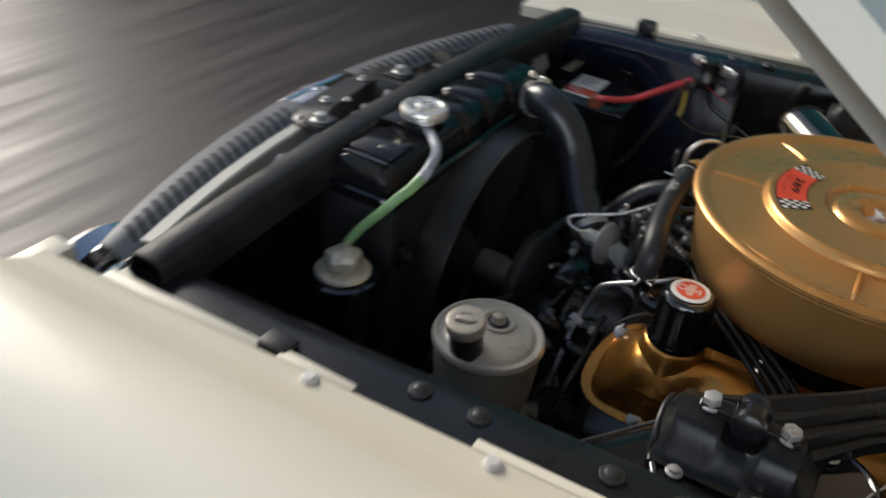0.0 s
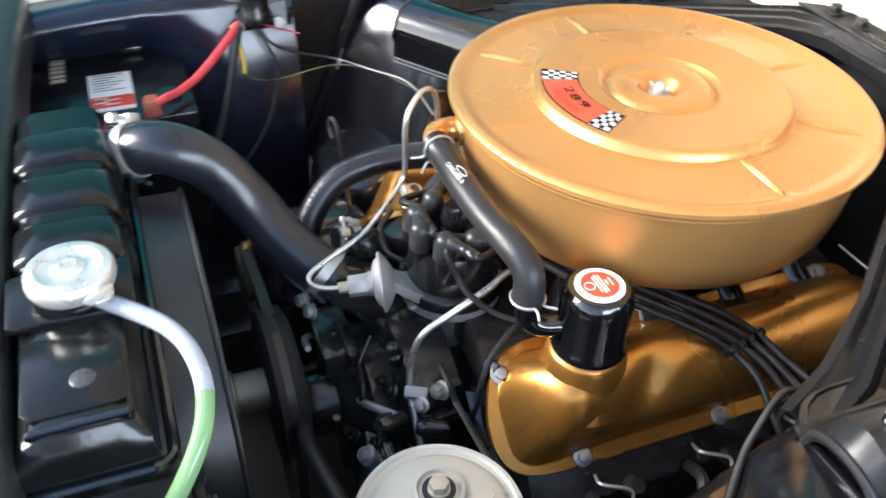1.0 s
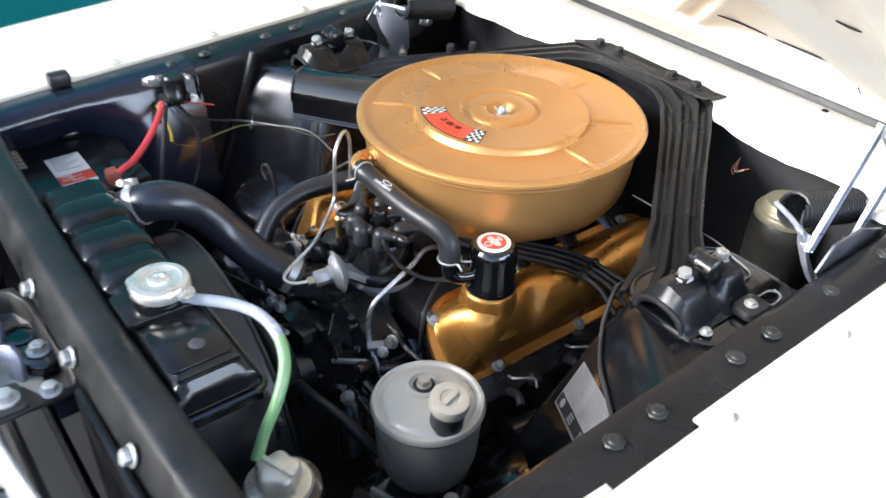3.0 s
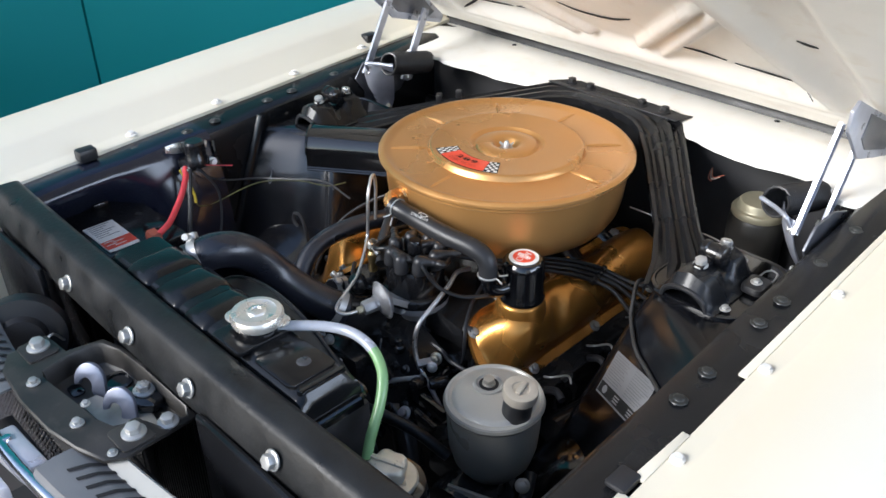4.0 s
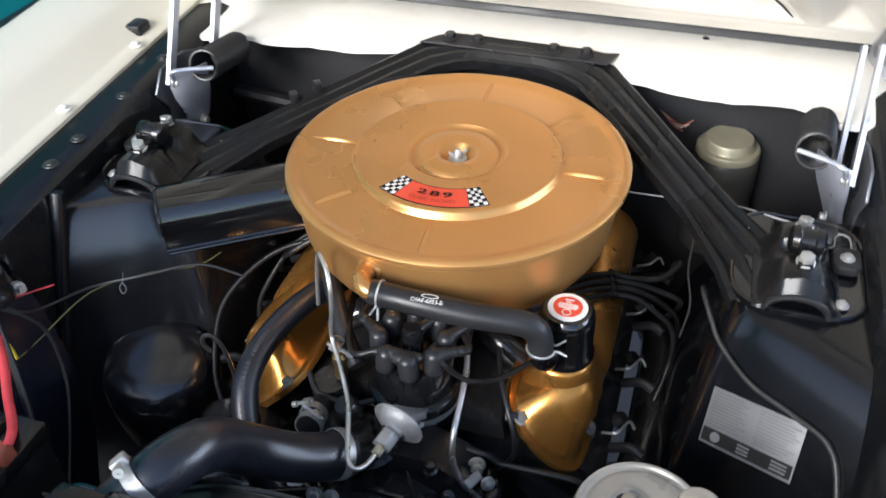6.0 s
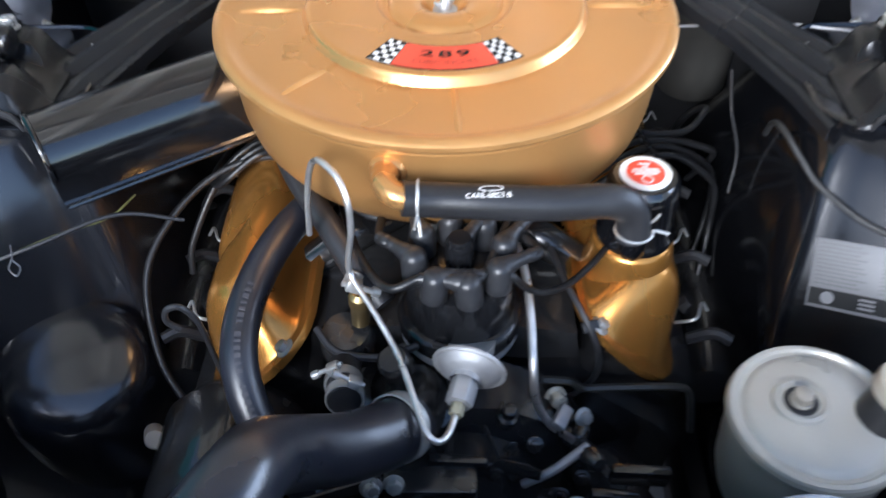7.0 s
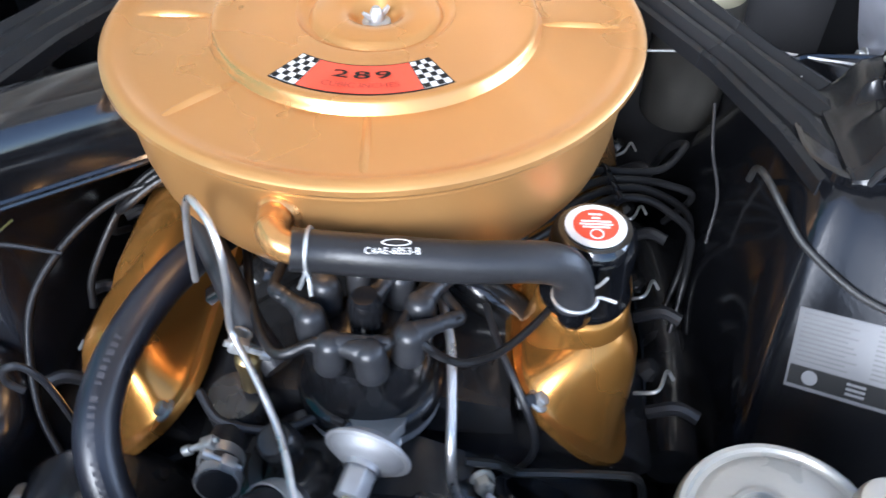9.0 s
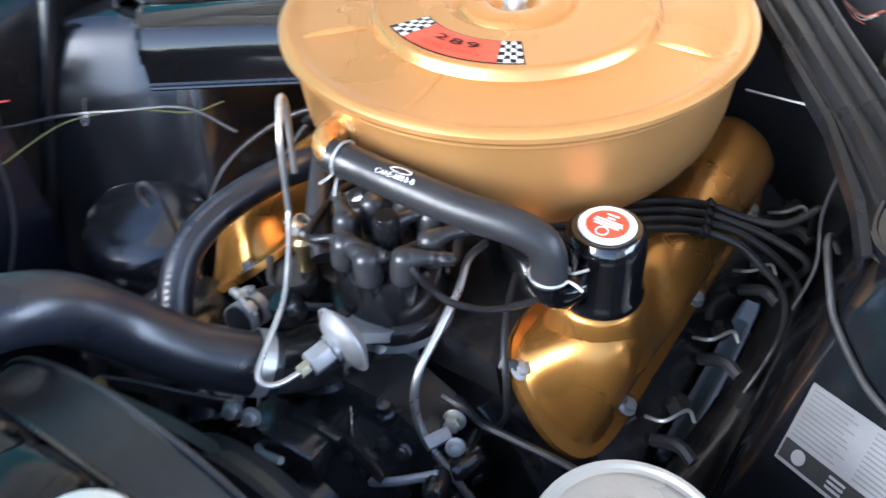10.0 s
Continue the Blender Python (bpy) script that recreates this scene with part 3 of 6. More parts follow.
for k in range(120):
    x = -0.47 + 0.0079 * k
    b = -0.05 * (1 - (x / 0.5) ** 2)
    for sx in (1, -1):
        tube([(x, -0.752 + b, 0.826), (x + sx * 0.05, -0.778 + b, 0.74)], 0.0016, 4, 1, mesh, True)
tagged(part("mesh_panel", mesh, CHROME, grille), "", "", "", "stuff")
part("grille_backing", box((-0.48, -0.745, 0.45), (0.48, -0.738, 0.80), 0.003), LINER, grille)
BRACKET_SILVER = material("satin_silver", (0.60, 0.60, 0.66), 0.36, 0.45, 0.1, 30, 300, 0.03)
emblem = part("emblem_bracket", prism([(-0.04, -0.862), (0.05, -0.852), (0.052, -0.822), (-0.036, -0.826)], 0.812, 0.836, None, 0.004), BRACKET_SILVER, grille, "bright silver emblem bracket")
part("bracket_fold", prism([(-0.05, -0.885), (0.04, -0.878), (0.045, -0.866), (-0.046, -0.870)], 0.775, 0.822, None, 0.004), BRACKET_SILVER, emblem)
part("bracket_rivet", lathe([(0.006, 0), (0.005, 0.003), (0, 0.0035)], (-0.015, -0.842, 0.836), (0, 0, 1), 14), CHROME, emblem)
part("backing_strip", box((-0.085, -0.842, 0.80), (0.065, -0.815, 0.812), 0.003), LINER, grille)
for s in (1, -1):
    part("lamp_bezel", lathe([(0.07, -0.03), (0.10, -0.02), (0.108, 0.0), (0.10, 0.015), (0.085, 0.02), (0.08, 0.0), (0.08, -0.03)], (s * 0.47, -0.80, 0.72), (0, -1, 0.05), 32), CHROME, grille)

# ---- hood latch bracket ----
latch = thing("hood_latch", (-0.015, -0.735, 0.85), "black hood latch bracket with zinc hooks", "hood latch")
outer = [(-0.150, -0.785), (-0.150, -0.742), (-0.140, -0.732), (-0.104, -0.730), (-0.098, -0.700), (-0.094, -0.684), (-0.060, -0.674), (0.0, -0.670), (0.10, -0.666), (0.104, -0.672), (0.108, -0.706), (0.122, -0.724), (0.124, -0.765), (0.112, -0.784), (0.075, -0.797), (0.024, -0.807), (-0.05, -0.810), (-0.12, -0.803)]
inner = [(-0.084, -0.768), (-0.088, -0.752), (-0.091, -0.738), (-0.092, -0.728), (-0.091, -0.702), (-0.085, -0.690), (-0.056, -0.680), (0.0, -0.676), (0.092, -0.672), (0.098, -0.675), (0.099, -0.706), (0.086, -0.722), (0.076, -0.740), (0.070, -0.752), (0.045, -0.760), (0.004, -0.764), (-0.04, -0.769), (-0.07, -0.772)]
rows = [[(x, y, z - (0.016 * smoothstep(0.085, 0.10, x) * smoothstep(-0.725, -0.70, y) if z > 0.84 else 0)) for x, y in o] for o, z in ((outer, 0.846), (outer, 0.850), ([(0.97 * x, -0.74 + 0.97 * (y + 0.74)) for x, y in outer], 0.852), (inner, 0.852), ([(0.98 * x, -0.73 + 0.97 * (y + 0.73)) for x, y in inner], 0.849), ([(0.95 * x, -0.73 + 0.92 * (y + 0.73)) for x, y in inner], 0.824), ([(0.90 * x, -0.73 + 0.84 * (y + 0.73)) for x, y in inner], 0.820))]
well = loft(rows, False)
well.faces.new([v for v in well.verts][-len(outer):])
plate = part("bracket_plate", well, LATCH_PAINT, latch, "worn black pressed latch bracket")
for x, y in ((-0.128, -0.754), (0.099, -0.744)):
    part("raised_pad", prism(rounded(x - 0.022, y - 0.02, x + 0.022, y + 0.02, 0.006), 0.851, 0.8545, None, 0.0012), LATCH_PAINT, plate)
part("latch_base", prism([(-0.03, -0.752), (0.045, -0.748), (0.08, -0.72), (0.075, -0.70), (0.03, -0.695), (0.01, -0.715), (-0.03, -0.73)], 0.8205, 0.8235, None, 0.001), material("bare_steel", (0.42, 0.40, 0.35), 0.5, 0.4, 0.2, 40, 300, 0.08), latch, "bare metal latch base")
part("catch_plate", prism([(0.0, -0.705), (0.04, -0.71), (0.052, -0.695), (0.048, -0.678), (0.02, -0.674), (0.0, -0.682)], 0.821, 0.836, None, 0.003), BLACK_GLOSS, latch)
part("latch_hole", lathe([(0.019, 0), (0.019, 0.0025), (0.014, 0.003), (0.013, 0.0008), (0.0, 0.0006)], (-0.037, -0.698, 0.8205), (0, 0, 1), 24), BLACK_GLOSS, latch)
part("latch_slot", prism(rounded(-0.07, -0.752, -0.045, -0.735, 0.006), 0.8205, 0.823, None, 0.001), BLACK_GLOSS, latch)
for x, y, k in ((-0.045, -0.728, 1.0), (0.025, -0.724, 1.02)):
    arc = [(0.0215 * math.cos(radians(a)), 0.026 * math.sin(radians(a))) for a in range(196, -1, -14)] + [(0.025, -0.016), (0.006, -0.016)] + [(-0.005 + 0.0085 * math.cos(radians(a)), -0.006 + 0.011 * math.sin(radians(a))) for a in range(-20, 176, 15)]
    e1, e2 = v3(0.83, 0.52, -0.05).normalized(), v3(-0.12, 0.30, 0.94)
    e3 = e1.cross(e2).normalized()
    m = Matrix.Translation((x, y, 0.834)) @ Matrix((e1.to_4d(), e3.cross(e1).to_4d(), e3.to_4d(), (0, 0, 0, 1))).transposed().to_3x3().to_4x4()
    part("latch_hook", prism([(u * k, w * k) for u, w in arc], -0.0035, 0.0035, m, 0.0022), HOOK_ZINC, latch, "bluish zinc latch hook")
for x, y, z, r in ((-0.131, -0.752, 0.8545, 0.0095), (0.1, -0.741, 0.8545, 0.0095), (0.038, -0.779, 0.8525, 0.0055), (-0.068, -0.785, 0.8525, 0.0055), (0.021, -0.690, 0.8365, 0.009), (0.094, -0.698, 0.838, 0.0085), (0.012, -0.757, 0.8515, 0.004), (0.11, -0.772, 0.852, 0.004)):
    bolt((x, y, z), (0, 0, 1), latch, r, ZINC, 1.5, 0.9)

horn = thing("horn", (-0.24, -0.74, 0.78), "black disc horn in front of the radiator", "horn")
part("horn_body", lathe([(0, 0.03), (0.03, 0.03), (0.035, 0.02), (0.058, 0.018), (0.062, 0.0), (0.058, -0.015), (0, -0.02)], (-0.25, -0.735, 0.80), (0.7, -0.3, 0.2), 28), BLACK_SATIN, horn)
part("horn_bracket", box((-0.26, -0.72, 0.70), (-0.235, -0.69, 0.80), 0.004), BLACK_PAINT, horn)
part("lead", tube([(-0.2, -0.70, 0.80), (-0.18, -0.72, 0.83), (-0.19, -0.74, 0.80), (-0.2, -0.73, 0.74)], 0.0018, 6), ALU, horn)


# ---- air cleaner ----
AC = v3(0, 0, 0.82)
cleaner = thing("air_cleaner", AC, "round gold air cleaner with red and chequered decal", "air cleaner")
part("lid", lathe([(0, 0.926), (0.012, 0.926), (0.016, 0.929), (0.021, 0.937), (0.026, 0.9405), (0.034, 0.941), (0.047, 0.9405), (0.050, 0.9390), (0.0535, 0.9352), (0.057, 0.9348), (0.060, 0.9365), (0.0635, 0.9402), (0.07, 0.9408), (0.120, 0.9406), (0.1235, 0.9414), (0.1265, 0.9412), (0.1288, 0.9395),
                   (0.1305, 0.935), (0.1325, 0.9320), (0.138, 0.9314), (0.19, 0.9312), (0.197, 0.9325), (0.202, 0.9355), (0.206, 0.937), (0.2105, 0.9362), (0.2138, 0.933), (0.2142, 0.929), (0.212, 0.926), (0.205, 0.9252)], (0, 0, 0), (0, 0, 1), 128), GOLD, cleaner, "gold lid")
part("bowl", lathe([(0.205, 0.9275), (0.2085, 0.926), (0.2088, 0.921), (0.205, 0.918), (0.2035, 0.91), (0.1995, 0.865), (0.195, 0.845), (0.185, 0.828), (0.168, 0.815), (0.14, 0.806), (0.0, 0.804)], (0, 0, 0), (0, 0, 1), 96), GOLD_BOWL, cleaner, "gold filter bowl")
for k in (0, 2, 3, 4, 5, 6, 7):
    a = radians((-86, 0, 0.5, 46.5, 92, 137, -178.5, -133.5)[k])
    d = v3(math.cos(a), math.sin(a), 0)
    rows = []
    for i in range(7):
        r = 0.131 + 0.062 * i / 6
        e = v3(-d.y, d.x, 0)
        h = 0.0042 * math.sin(math.pi * min(1, max(0.02, i / 6 * 0.96 + 0.02))) ** 0.4
        rows.append([d * r + e * o + v3(0, 0, 0.9308 + h * g) for o, g in ((-0.0034, 0), (-0.0014, 0.75), (0, 1), (0.0014, 0.75), (0.0034, 0))])
    part("lid_rib", loft(rows, False, False), GOLD, cleaner)
part("wing_nut", lathe([(0, 0.942), (0.003, 0.942), (0.005, 0.938), (0.0065, 0.931), (0.0115, 0.930), (0.0115, 0.927), (0, 0.927)], (0, 0, 0), (0, 0, 1), 16), ZINC, cleaner, "zinc wing nut")
for s in (1, -1):
    part("nut_wing", prism([(0.003, 0), (0.009, 0.003), (0.0125, 0.008), (0.011, 0.010), (0.005, 0.006), (0.003, 0.006)], -0.0014, 0.0014, Matrix.Translation((0, 0, 0.931)) @ pose(0, 0, 0, 90, 0, 35 + (0 if s > 0 else 180)), 0.0006), ZINC, cleaner)


def sector(r0, r1, a0, a1, z, n=10, bm=None):
    bm = bm or bmesh.new()
    rows = [[(r * math.sin(radians(a0 + (a1 - a0) * k / n)), -r * math.cos(radians(a0 + (a1 - a0) * k / n)), z + 0.0004 * math.sin(r * 40)) for k in range(n + 1)] for r in (r0, r1)]
    return loft(rows, False, False, bm)


DZ = 0.9412
decal = part("decal", sector(0.083, 0.1205, -33.3, 34.5, DZ, 24), BLACK_INK, cleaner, "red decal between chequered ends")
part("decal_field", sector(0.0845, 0.119, -21.8, 23.0, DZ + 0.0004, 20), RED, decal)
for a0, a1 in ((-32.6, -22.2), (23.4, 33.8)):
    part("decal_end", sector(0.0845, 0.119, a0, a1, DZ + 0.0004, 8), WHITE_INK, decal)
    chq = bmesh.new()
    for i in range(6):
        for j in range(4):
            if (i + j) % 2:
                ra = 0.0845 + 0.0345 * i / 6
                sector(ra, ra + 0.0345 / 6, a0 + (a1 - a0) * j / 4, a0 + (a1 - a0) * (j + 1) / 4, DZ + 0.0008, 2, chq)
    tagged(part("chequer_pattern", chq, BLACK_INK, decal), "", "", "", "stuff")
turn = Matrix.Rotation(radians(0.8), 4, "Z")
lettering("289", 0.0132, Matrix.Translation((0, 0, DZ + 0.0016)) @ turn, BLACK_INK, decal, "lettering", 0.0985, 0.0002, 1.9, 1.22)
lettering("CUBIC INCHES", 0.0085, Matrix.Translation((0, 0, DZ + 0.0016)) @ turn, material("dark_red_ink", (0.35, 0.03, 0.02), 0.45), decal, "lettering", 0.1115)
# elbow for the breather hose
part("elbow", tube([(-0.043, -0.192, 0.897), (-0.045, -0.208, 0.902), (-0.044, -0.220, 0.903), (-0.036, -0.230, 0.901), (-0.018, -0.231, 0.897)], lambda t: 0.0115 if t < 0.3 else 0.0105, 14), GOLD, cleaner)
part("elbow_boss", lathe([(0.016, 0), (0.015, 0.004), (0.012, 0.007)], (-0.043, -0.197, 0.899), (-0.1, -1, 0.05), 18), GOLD, cleaner)

# intake snorkel, black, slightly domed on top
SA, SB = v3(-0.347, -0.149, 0.871), v3(-0.165, -0.0225, 0.871)
ax = (SB - SA).normalized()
sd = v3(ax.y, -ax.x, 0)
rows = []
for k in range(13):
    q = SA.lerp(SB, k / 12)
    w = 0.0305 + 0.001 * smoothstep(0.5, 1, k / 12)
    prof = [(-1.35, -0.03), (-1.35, 0.004), (-1.31, 0.016), (-1.2, 0.024), (-1.02, 0.0295), (-0.75, 0.0335), (-0.4, 0.0355), (-0.05, 0.0350), (0.25, 0.0325), (0.5, 0.0285), (0.7, 0.0230), (0.86, 0.0150), (0.96, 0.0050), (1.0, -0.006), (1.0, -0.0285), (1.06, -0.0305), (1.06, -0.0345), (0.85, -0.0355), (-1.2, -0.0355), (-1.33, -0.034)]
    rows.append([q + sd * (o * w) + v3(0, 0, h) for o, h in prof])
snorkel = part("snorkel", sheet([r + [r[0]] for r in rows], 0.002), SNORKEL, cleaner, "gloss black intake snorkel")
part("snorkel_flange", tube([SA.lerp(SB, 0.01) + sd * 0.0335 + v3(0, 0, -0.033), SA.lerp(SB, 0.5) + sd * 0.0335 + v3(0, 0, -0.033), SA.lerp(SB, 0.98) + sd * 0.0335 + v3(0, 0, -0.033)], 0.0026, 8), BLACK_GLOSS, snorkel)
part("snorkel_rim", tube([r for r in rows[0][:14]], 0.0024, 8, 2), BLACK_GLOSS, snorkel)
bolt(SB + sd * 0.028 + v3(0.012, -0.004, -0.012), (0.1, -0.9, 0.3), snorkel, 0.005, ZINC, 1.3, 1.4)

# ---- engine ----
engine = thing("engine", (0, 0, 0.35), "black painted V8 engine block, manifold and front cover", "engine")
rng = random.Random(4)
part("block", loft([[(x * k, y, z) for x, z in ((-0.22, 0.42), (-0.24, 0.58), (-0.22, 0.61), (-0.115, 0.69), (-0.1, 0.68), (0.1, 0.68), (0.115, 0.69), (0.22, 0.61), (0.24, 0.58), (0.22, 0.42))] for y, k in ((-0.245, 0.96), (-0.235, 1), (0.2, 1), (0.22, 0.96))]), BLACK_ENGINE, engine)
part("intake_manifold", loft([[(x, y, z) for x, z in ((-0.125, 0.70), (-0.12, 0.735), (-0.07, 0.745), (0.07, 0.745), (0.12, 0.735), (0.125, 0.70))] for y in (-0.23, -0.2, -0.1, 0.1, 0.2)]), BLACK_ENGINE, engine)
for s in (1, -1):
    for y in (-0.14, -0.05, 0.05, 0.14):
        part("manifold_runner", tube([(s * 0.04, y * 0.6, 0.76), (s * 0.085, y * 0.9, 0.762), (s * 0.13, y, 0.735)], 0.018, 10), BLACK_ENGINE, engine)
    part("cylinder_head", box((-0.055, -0.225, -0.03), (0.055, 0.22, 0.03), 0.006, Matrix.Translation((s * 0.185, -0.014 if s < 0 else 0.0, 0.66)) @ pose(0, 0, 0, 0, s * 38, 0)), BLACK_ENGINE, engine)
    part("exhaust_manifold", tube([(s * 0.275, -0.19, 0.60), (s * 0.29, -0.05, 0.59), (s * 0.285, 0.1, 0.58), (s * 0.27, 0.2, 0.52)], 0.026, 10), BLACK_ENGINE, engine)
    for y in (-0.17, -0.06, 0.05, 0.16):
        part("spark_plug_boot", tube([(s * 0.245, y, 0.655), (s * 0.268, y - 0.004, 0.668), (s * 0.285, y - 0.012, 0.666)], 0.0062, 8), RUBBER, engine)
        b = part("head_bolt", lathe([(0, 0.012), (0.008, 0.012), (0.009, 0.008), (0.012, 0.002), (0.012, 0)], (s * 0.247, y + 0.045, 0.655), (s * 0.62, 0, 0.78), 8), BLACK_ENGINE, engine)
        wire = tube([(s * 0.232, y + 0.01, 0.668), (s * 0.25, y + 0.005, 0.68), (s * 0.262, y + 0.03, 0.675), (s * 0.27, y + 0.03, 0.664)], 0.0018, 6)
        part("loom_clip", wire, ZINC, engine)
part("carburettor", loft([[(x * k, y * k, z) for x, y in rounded(-0.06, -0.08, 0.06, 0.08, 0.02)] for z, k in ((0.74, 1.0), (0.765, 1.0), (0.77, 0.85), (0.80, 0.9), (0.815, 0.95))]), ALU, engine, "cast carburettor")
part("front_cover", loft([[(x * k, -0.245 - d, 0.55 + (z - 0.55) * k) for x, z in ((-0.11, 0.42), (-0.125, 0.6), (-0.1, 0.69), (-0.05, 0.715), (0.05, 0.715), (0.1, 0.69), (0.125, 0.6), (0.11, 0.42))] for d, k in ((0.0, 1.0), (0.05, 0.98), (0.06, 0.9), (0.065, 0.6))]), BLACK_ENGINE, engine)
part("water_pump", lathe([(0.07, -0.02), (0.075, 0.02), (0.06, 0.04), (0.038, 0.05), (0.035, 0.09), (0.03, 0.1), (0, 0.1)], (0.015, -0.31, 0.62), (0, -1, 0), 28), BLACK_ENGINE, engine)
part("pump_neck", tube([(0.05, -0.33, 0.62), (0.10, -0.34, 0.60), (0.14, -0.36, 0.55)], 0.022, 12), BLACK_ENGINE, engine)
part("fuel_pump", lathe([(0.045, 0), (0.045, 0.03), (0.03, 0.045), (0.028, 0.07), (0, 0.075)], (0.15, -0.27, 0.56), (0.5, -0.8, 0.1), 24), BLACK_ENGINE, engine)
for at, r in (((0.101, -0.266, 0.69), 0.008), ((-0.06, -0.31, 0.70), 0.007), ((0.06, -0.315, 0.68), 0.006), ((-0.03, -0.32, 0.66), 0.006), ((0.085, -0.312, 0.60), 0.007), ((-0.09, -0.31, 0.64), 0.007)):
    bolt(at, (0.3, -0.9, 0.35), engine, r, BLACK_ENGINE if r < 0.0075 else AGED_TIN, 1.3, 1.2)
part("heater_strap", tube([(0.088, -0.264, 0.712), (0.112, -0.263, 0.708), (0.126, -0.262, 0.697), (0.150, -0.260, 0.695), (0.205, -0.258, 0.694), (0.222, -0.258, 0.689), (0.228, -0.262, 0.672), (0.232, -0.270, 0.64)], 0.0036, 6, 5), BLACK_DUSTY, engine)
# slotted strap to the generator, dipstick
part("adjuster_strap", loft([[q + v3(0, 0.0012, 0.0075), q + v3(0, -0.0012, 0.0075), q + v3(0, -0.0012, -0.0075), q + v3(0, 0.0012, -0.0075)] for q in spline([(-0.196, -0.402, 0.690), (-0.15, -0.392, 0.700), (-0.10, -0.378, 0.703), (-0.05, -0.362, 0.706)], 5)]), BLACK_SATIN, engine)
bolt((-0.193, -0.406, 0.688), (0, -0.9, 0.4), engine, 0.007, BRASS, 1.4, 1.0)
bolt((-0.058, -0.368, 0.706), (0.2, -0.9, 0.4), engine, 0.007, ZINC, 1.4, 1.0)
bolt((-0.040, -0.364, 0.704), (0.2, -0.9, 0.4), engine, 0.0065, ZINC, 1.4, 1.0)
part("dipstick", tube([(-0.185, -0.275, 0.66), (-0.190, -0.280, 0.74), (-0.193, -0.284, 0.80), (-0.196, -0.286, 0.822), (-0.204, -0.288, 0.836), (-0.214, -0.290, 0.834), (-0.216, -0.291, 0.822), (-0.208, -0.29, 0.812)], 0.0026, 8), BLACK_SATIN, engine)
part("fan_support", box((-0.05, -0.37, 0.66), (0.03, -0.33, 0.70), 0.006), BLACK_ENGINE, engine)
for k in range(34):
    q = v3(rng.uniform(-0.15, 0.14), rng.uniform(-0.34, -0.26), rng.uniform(0.52, 0.70))
    part("casting_boss", lathe([(0, 0.012), (0.006, 0.012), (0.009, 0.008), (0.011, 0), (0.011, -0.02)], q, (rng.uniform(-0.4, 0.4), -0.8, rng.uniform(0, 0.7)), 10), BLACK_ENGINE, engine)
for k in range(30):
    q = v3(rng.uniform(-0.13, 0.13), rng.uniform(-0.36, -0.30), rng.uniform(0.56, 0.70))
    bolt(q, (rng.uniform(-0.3, 0.3), -0.7, rng.uniform(0.2, 0.8)), engine, rng.uniform(0.005, 0.008), BLACK_ENGINE if k % 5 else ALU, 1.4, 1.0)
for k in range(7):
    x, z = rng.uniform(-0.12, 0.10), rng.uniform(0.60, 0.69)
    part("bracket", box((x, -0.345, z), (x + rng.uniform(0.03, 0.06), -0.335, z + rng.uniform(0.012, 0.03)), 0.003, Matrix.Rotation(rng.uniform(-0.2, 0.2), 4, "Y")), BLACK_ENGINE, engine)
part("temperature_sender", lathe([(0.009, 0), (0.009, 0.012), (0.006, 0.014), (0.006, 0.026), (0, 0.028)], (0.055, -0.30, 0.70), (0.1, -0.2, 1), 12), BLACK_ENGINE, engine)
for k in range(16):
    q = v3(rng.uniform(-0.12, 0.12), rng.uniform(-0.375, -0.33), rng.uniform(0.56, 0.70))
    d = v3(rng.uniform(-1, 1), rng.uniform(-0.3, 0.3), rng.uniform(-0.8, 0.8)).normalized()
    part("pipe", tube([q - d * 0.03, q + v3(0, -0.006, 0.004), q + d * rng.uniform(0.02, 0.05)], rng.uniform(0.0018, 0.004), 8), BLACK_ENGINE if k % 5 else CAST_GREY, engine)
for k in range(12):
    q = v3(rng.uniform(-0.11, 0.10), rng.uniform(-0.36, -0.335), rng.uniform(0.57, 0.70))
    a, b = rng.uniform(0.012, 0.03), rng.uniform(0.006, 0.014)
    part("bracket", prism([(-a, -b), (a, -b), (a, b * 0.4), (a * 0.3, b), (-a, b)], -0.002, 0.002, Matrix.Translation(q) @ pose(0, 0, 0, rng.uniform(50, 95), rng.uniform(-25, 25), rng.uniform(-35, 35)), 0.0008), BLACK_ENGINE, engine)
part("oil_tube_boss", lathe([(0.024, 0), (0.024, 0.018), (0.02, 0.024), (0, 0.025)], (-0.085, -0.245, 0.735), (0, -0.1, 1), 28), BLACK_ENGINE, engine)
part("sender_plug", lathe([(0.014, 0), (0.014, 0.018), (0.011, 0.022), (0, 0.023)], (-0.035, -0.30, 0.775), (-0.2, -0.3, 1), 20), PLASTIC, engine)
part("harness_loop", tube([(-0.11, -0.25, 0.765), (-0.09, -0.27, 0.758), (-0.05, -0.275, 0.757), (-0.02, -0.265, 0.762)], 0.0035, 8), RUBBER, engine)

# thermostat housing with its clamp
thermo = thing("thermostat_housing", (-0.03, -0.31, 0.72), "black thermostat housing with worm-drive clamps", "engine part")
part("housing", tube([(-0.030, -0.275, 0.70), (-0.026, -0.295, 0.725), (-0.026, -0.325, 0.745), (-0.036, -0.35, 0.763)], lambda t: 0.034 - 0.010 * t, 16), BLACK_ENGINE, thermo)
part("housing_flange", lathe([(0.045, 0), (0.045, 0.008), (0.034, 0.012)], (-0.03, -0.275, 0.706), (0, -0.3, 1), 24), BLACK_ENGINE, thermo)


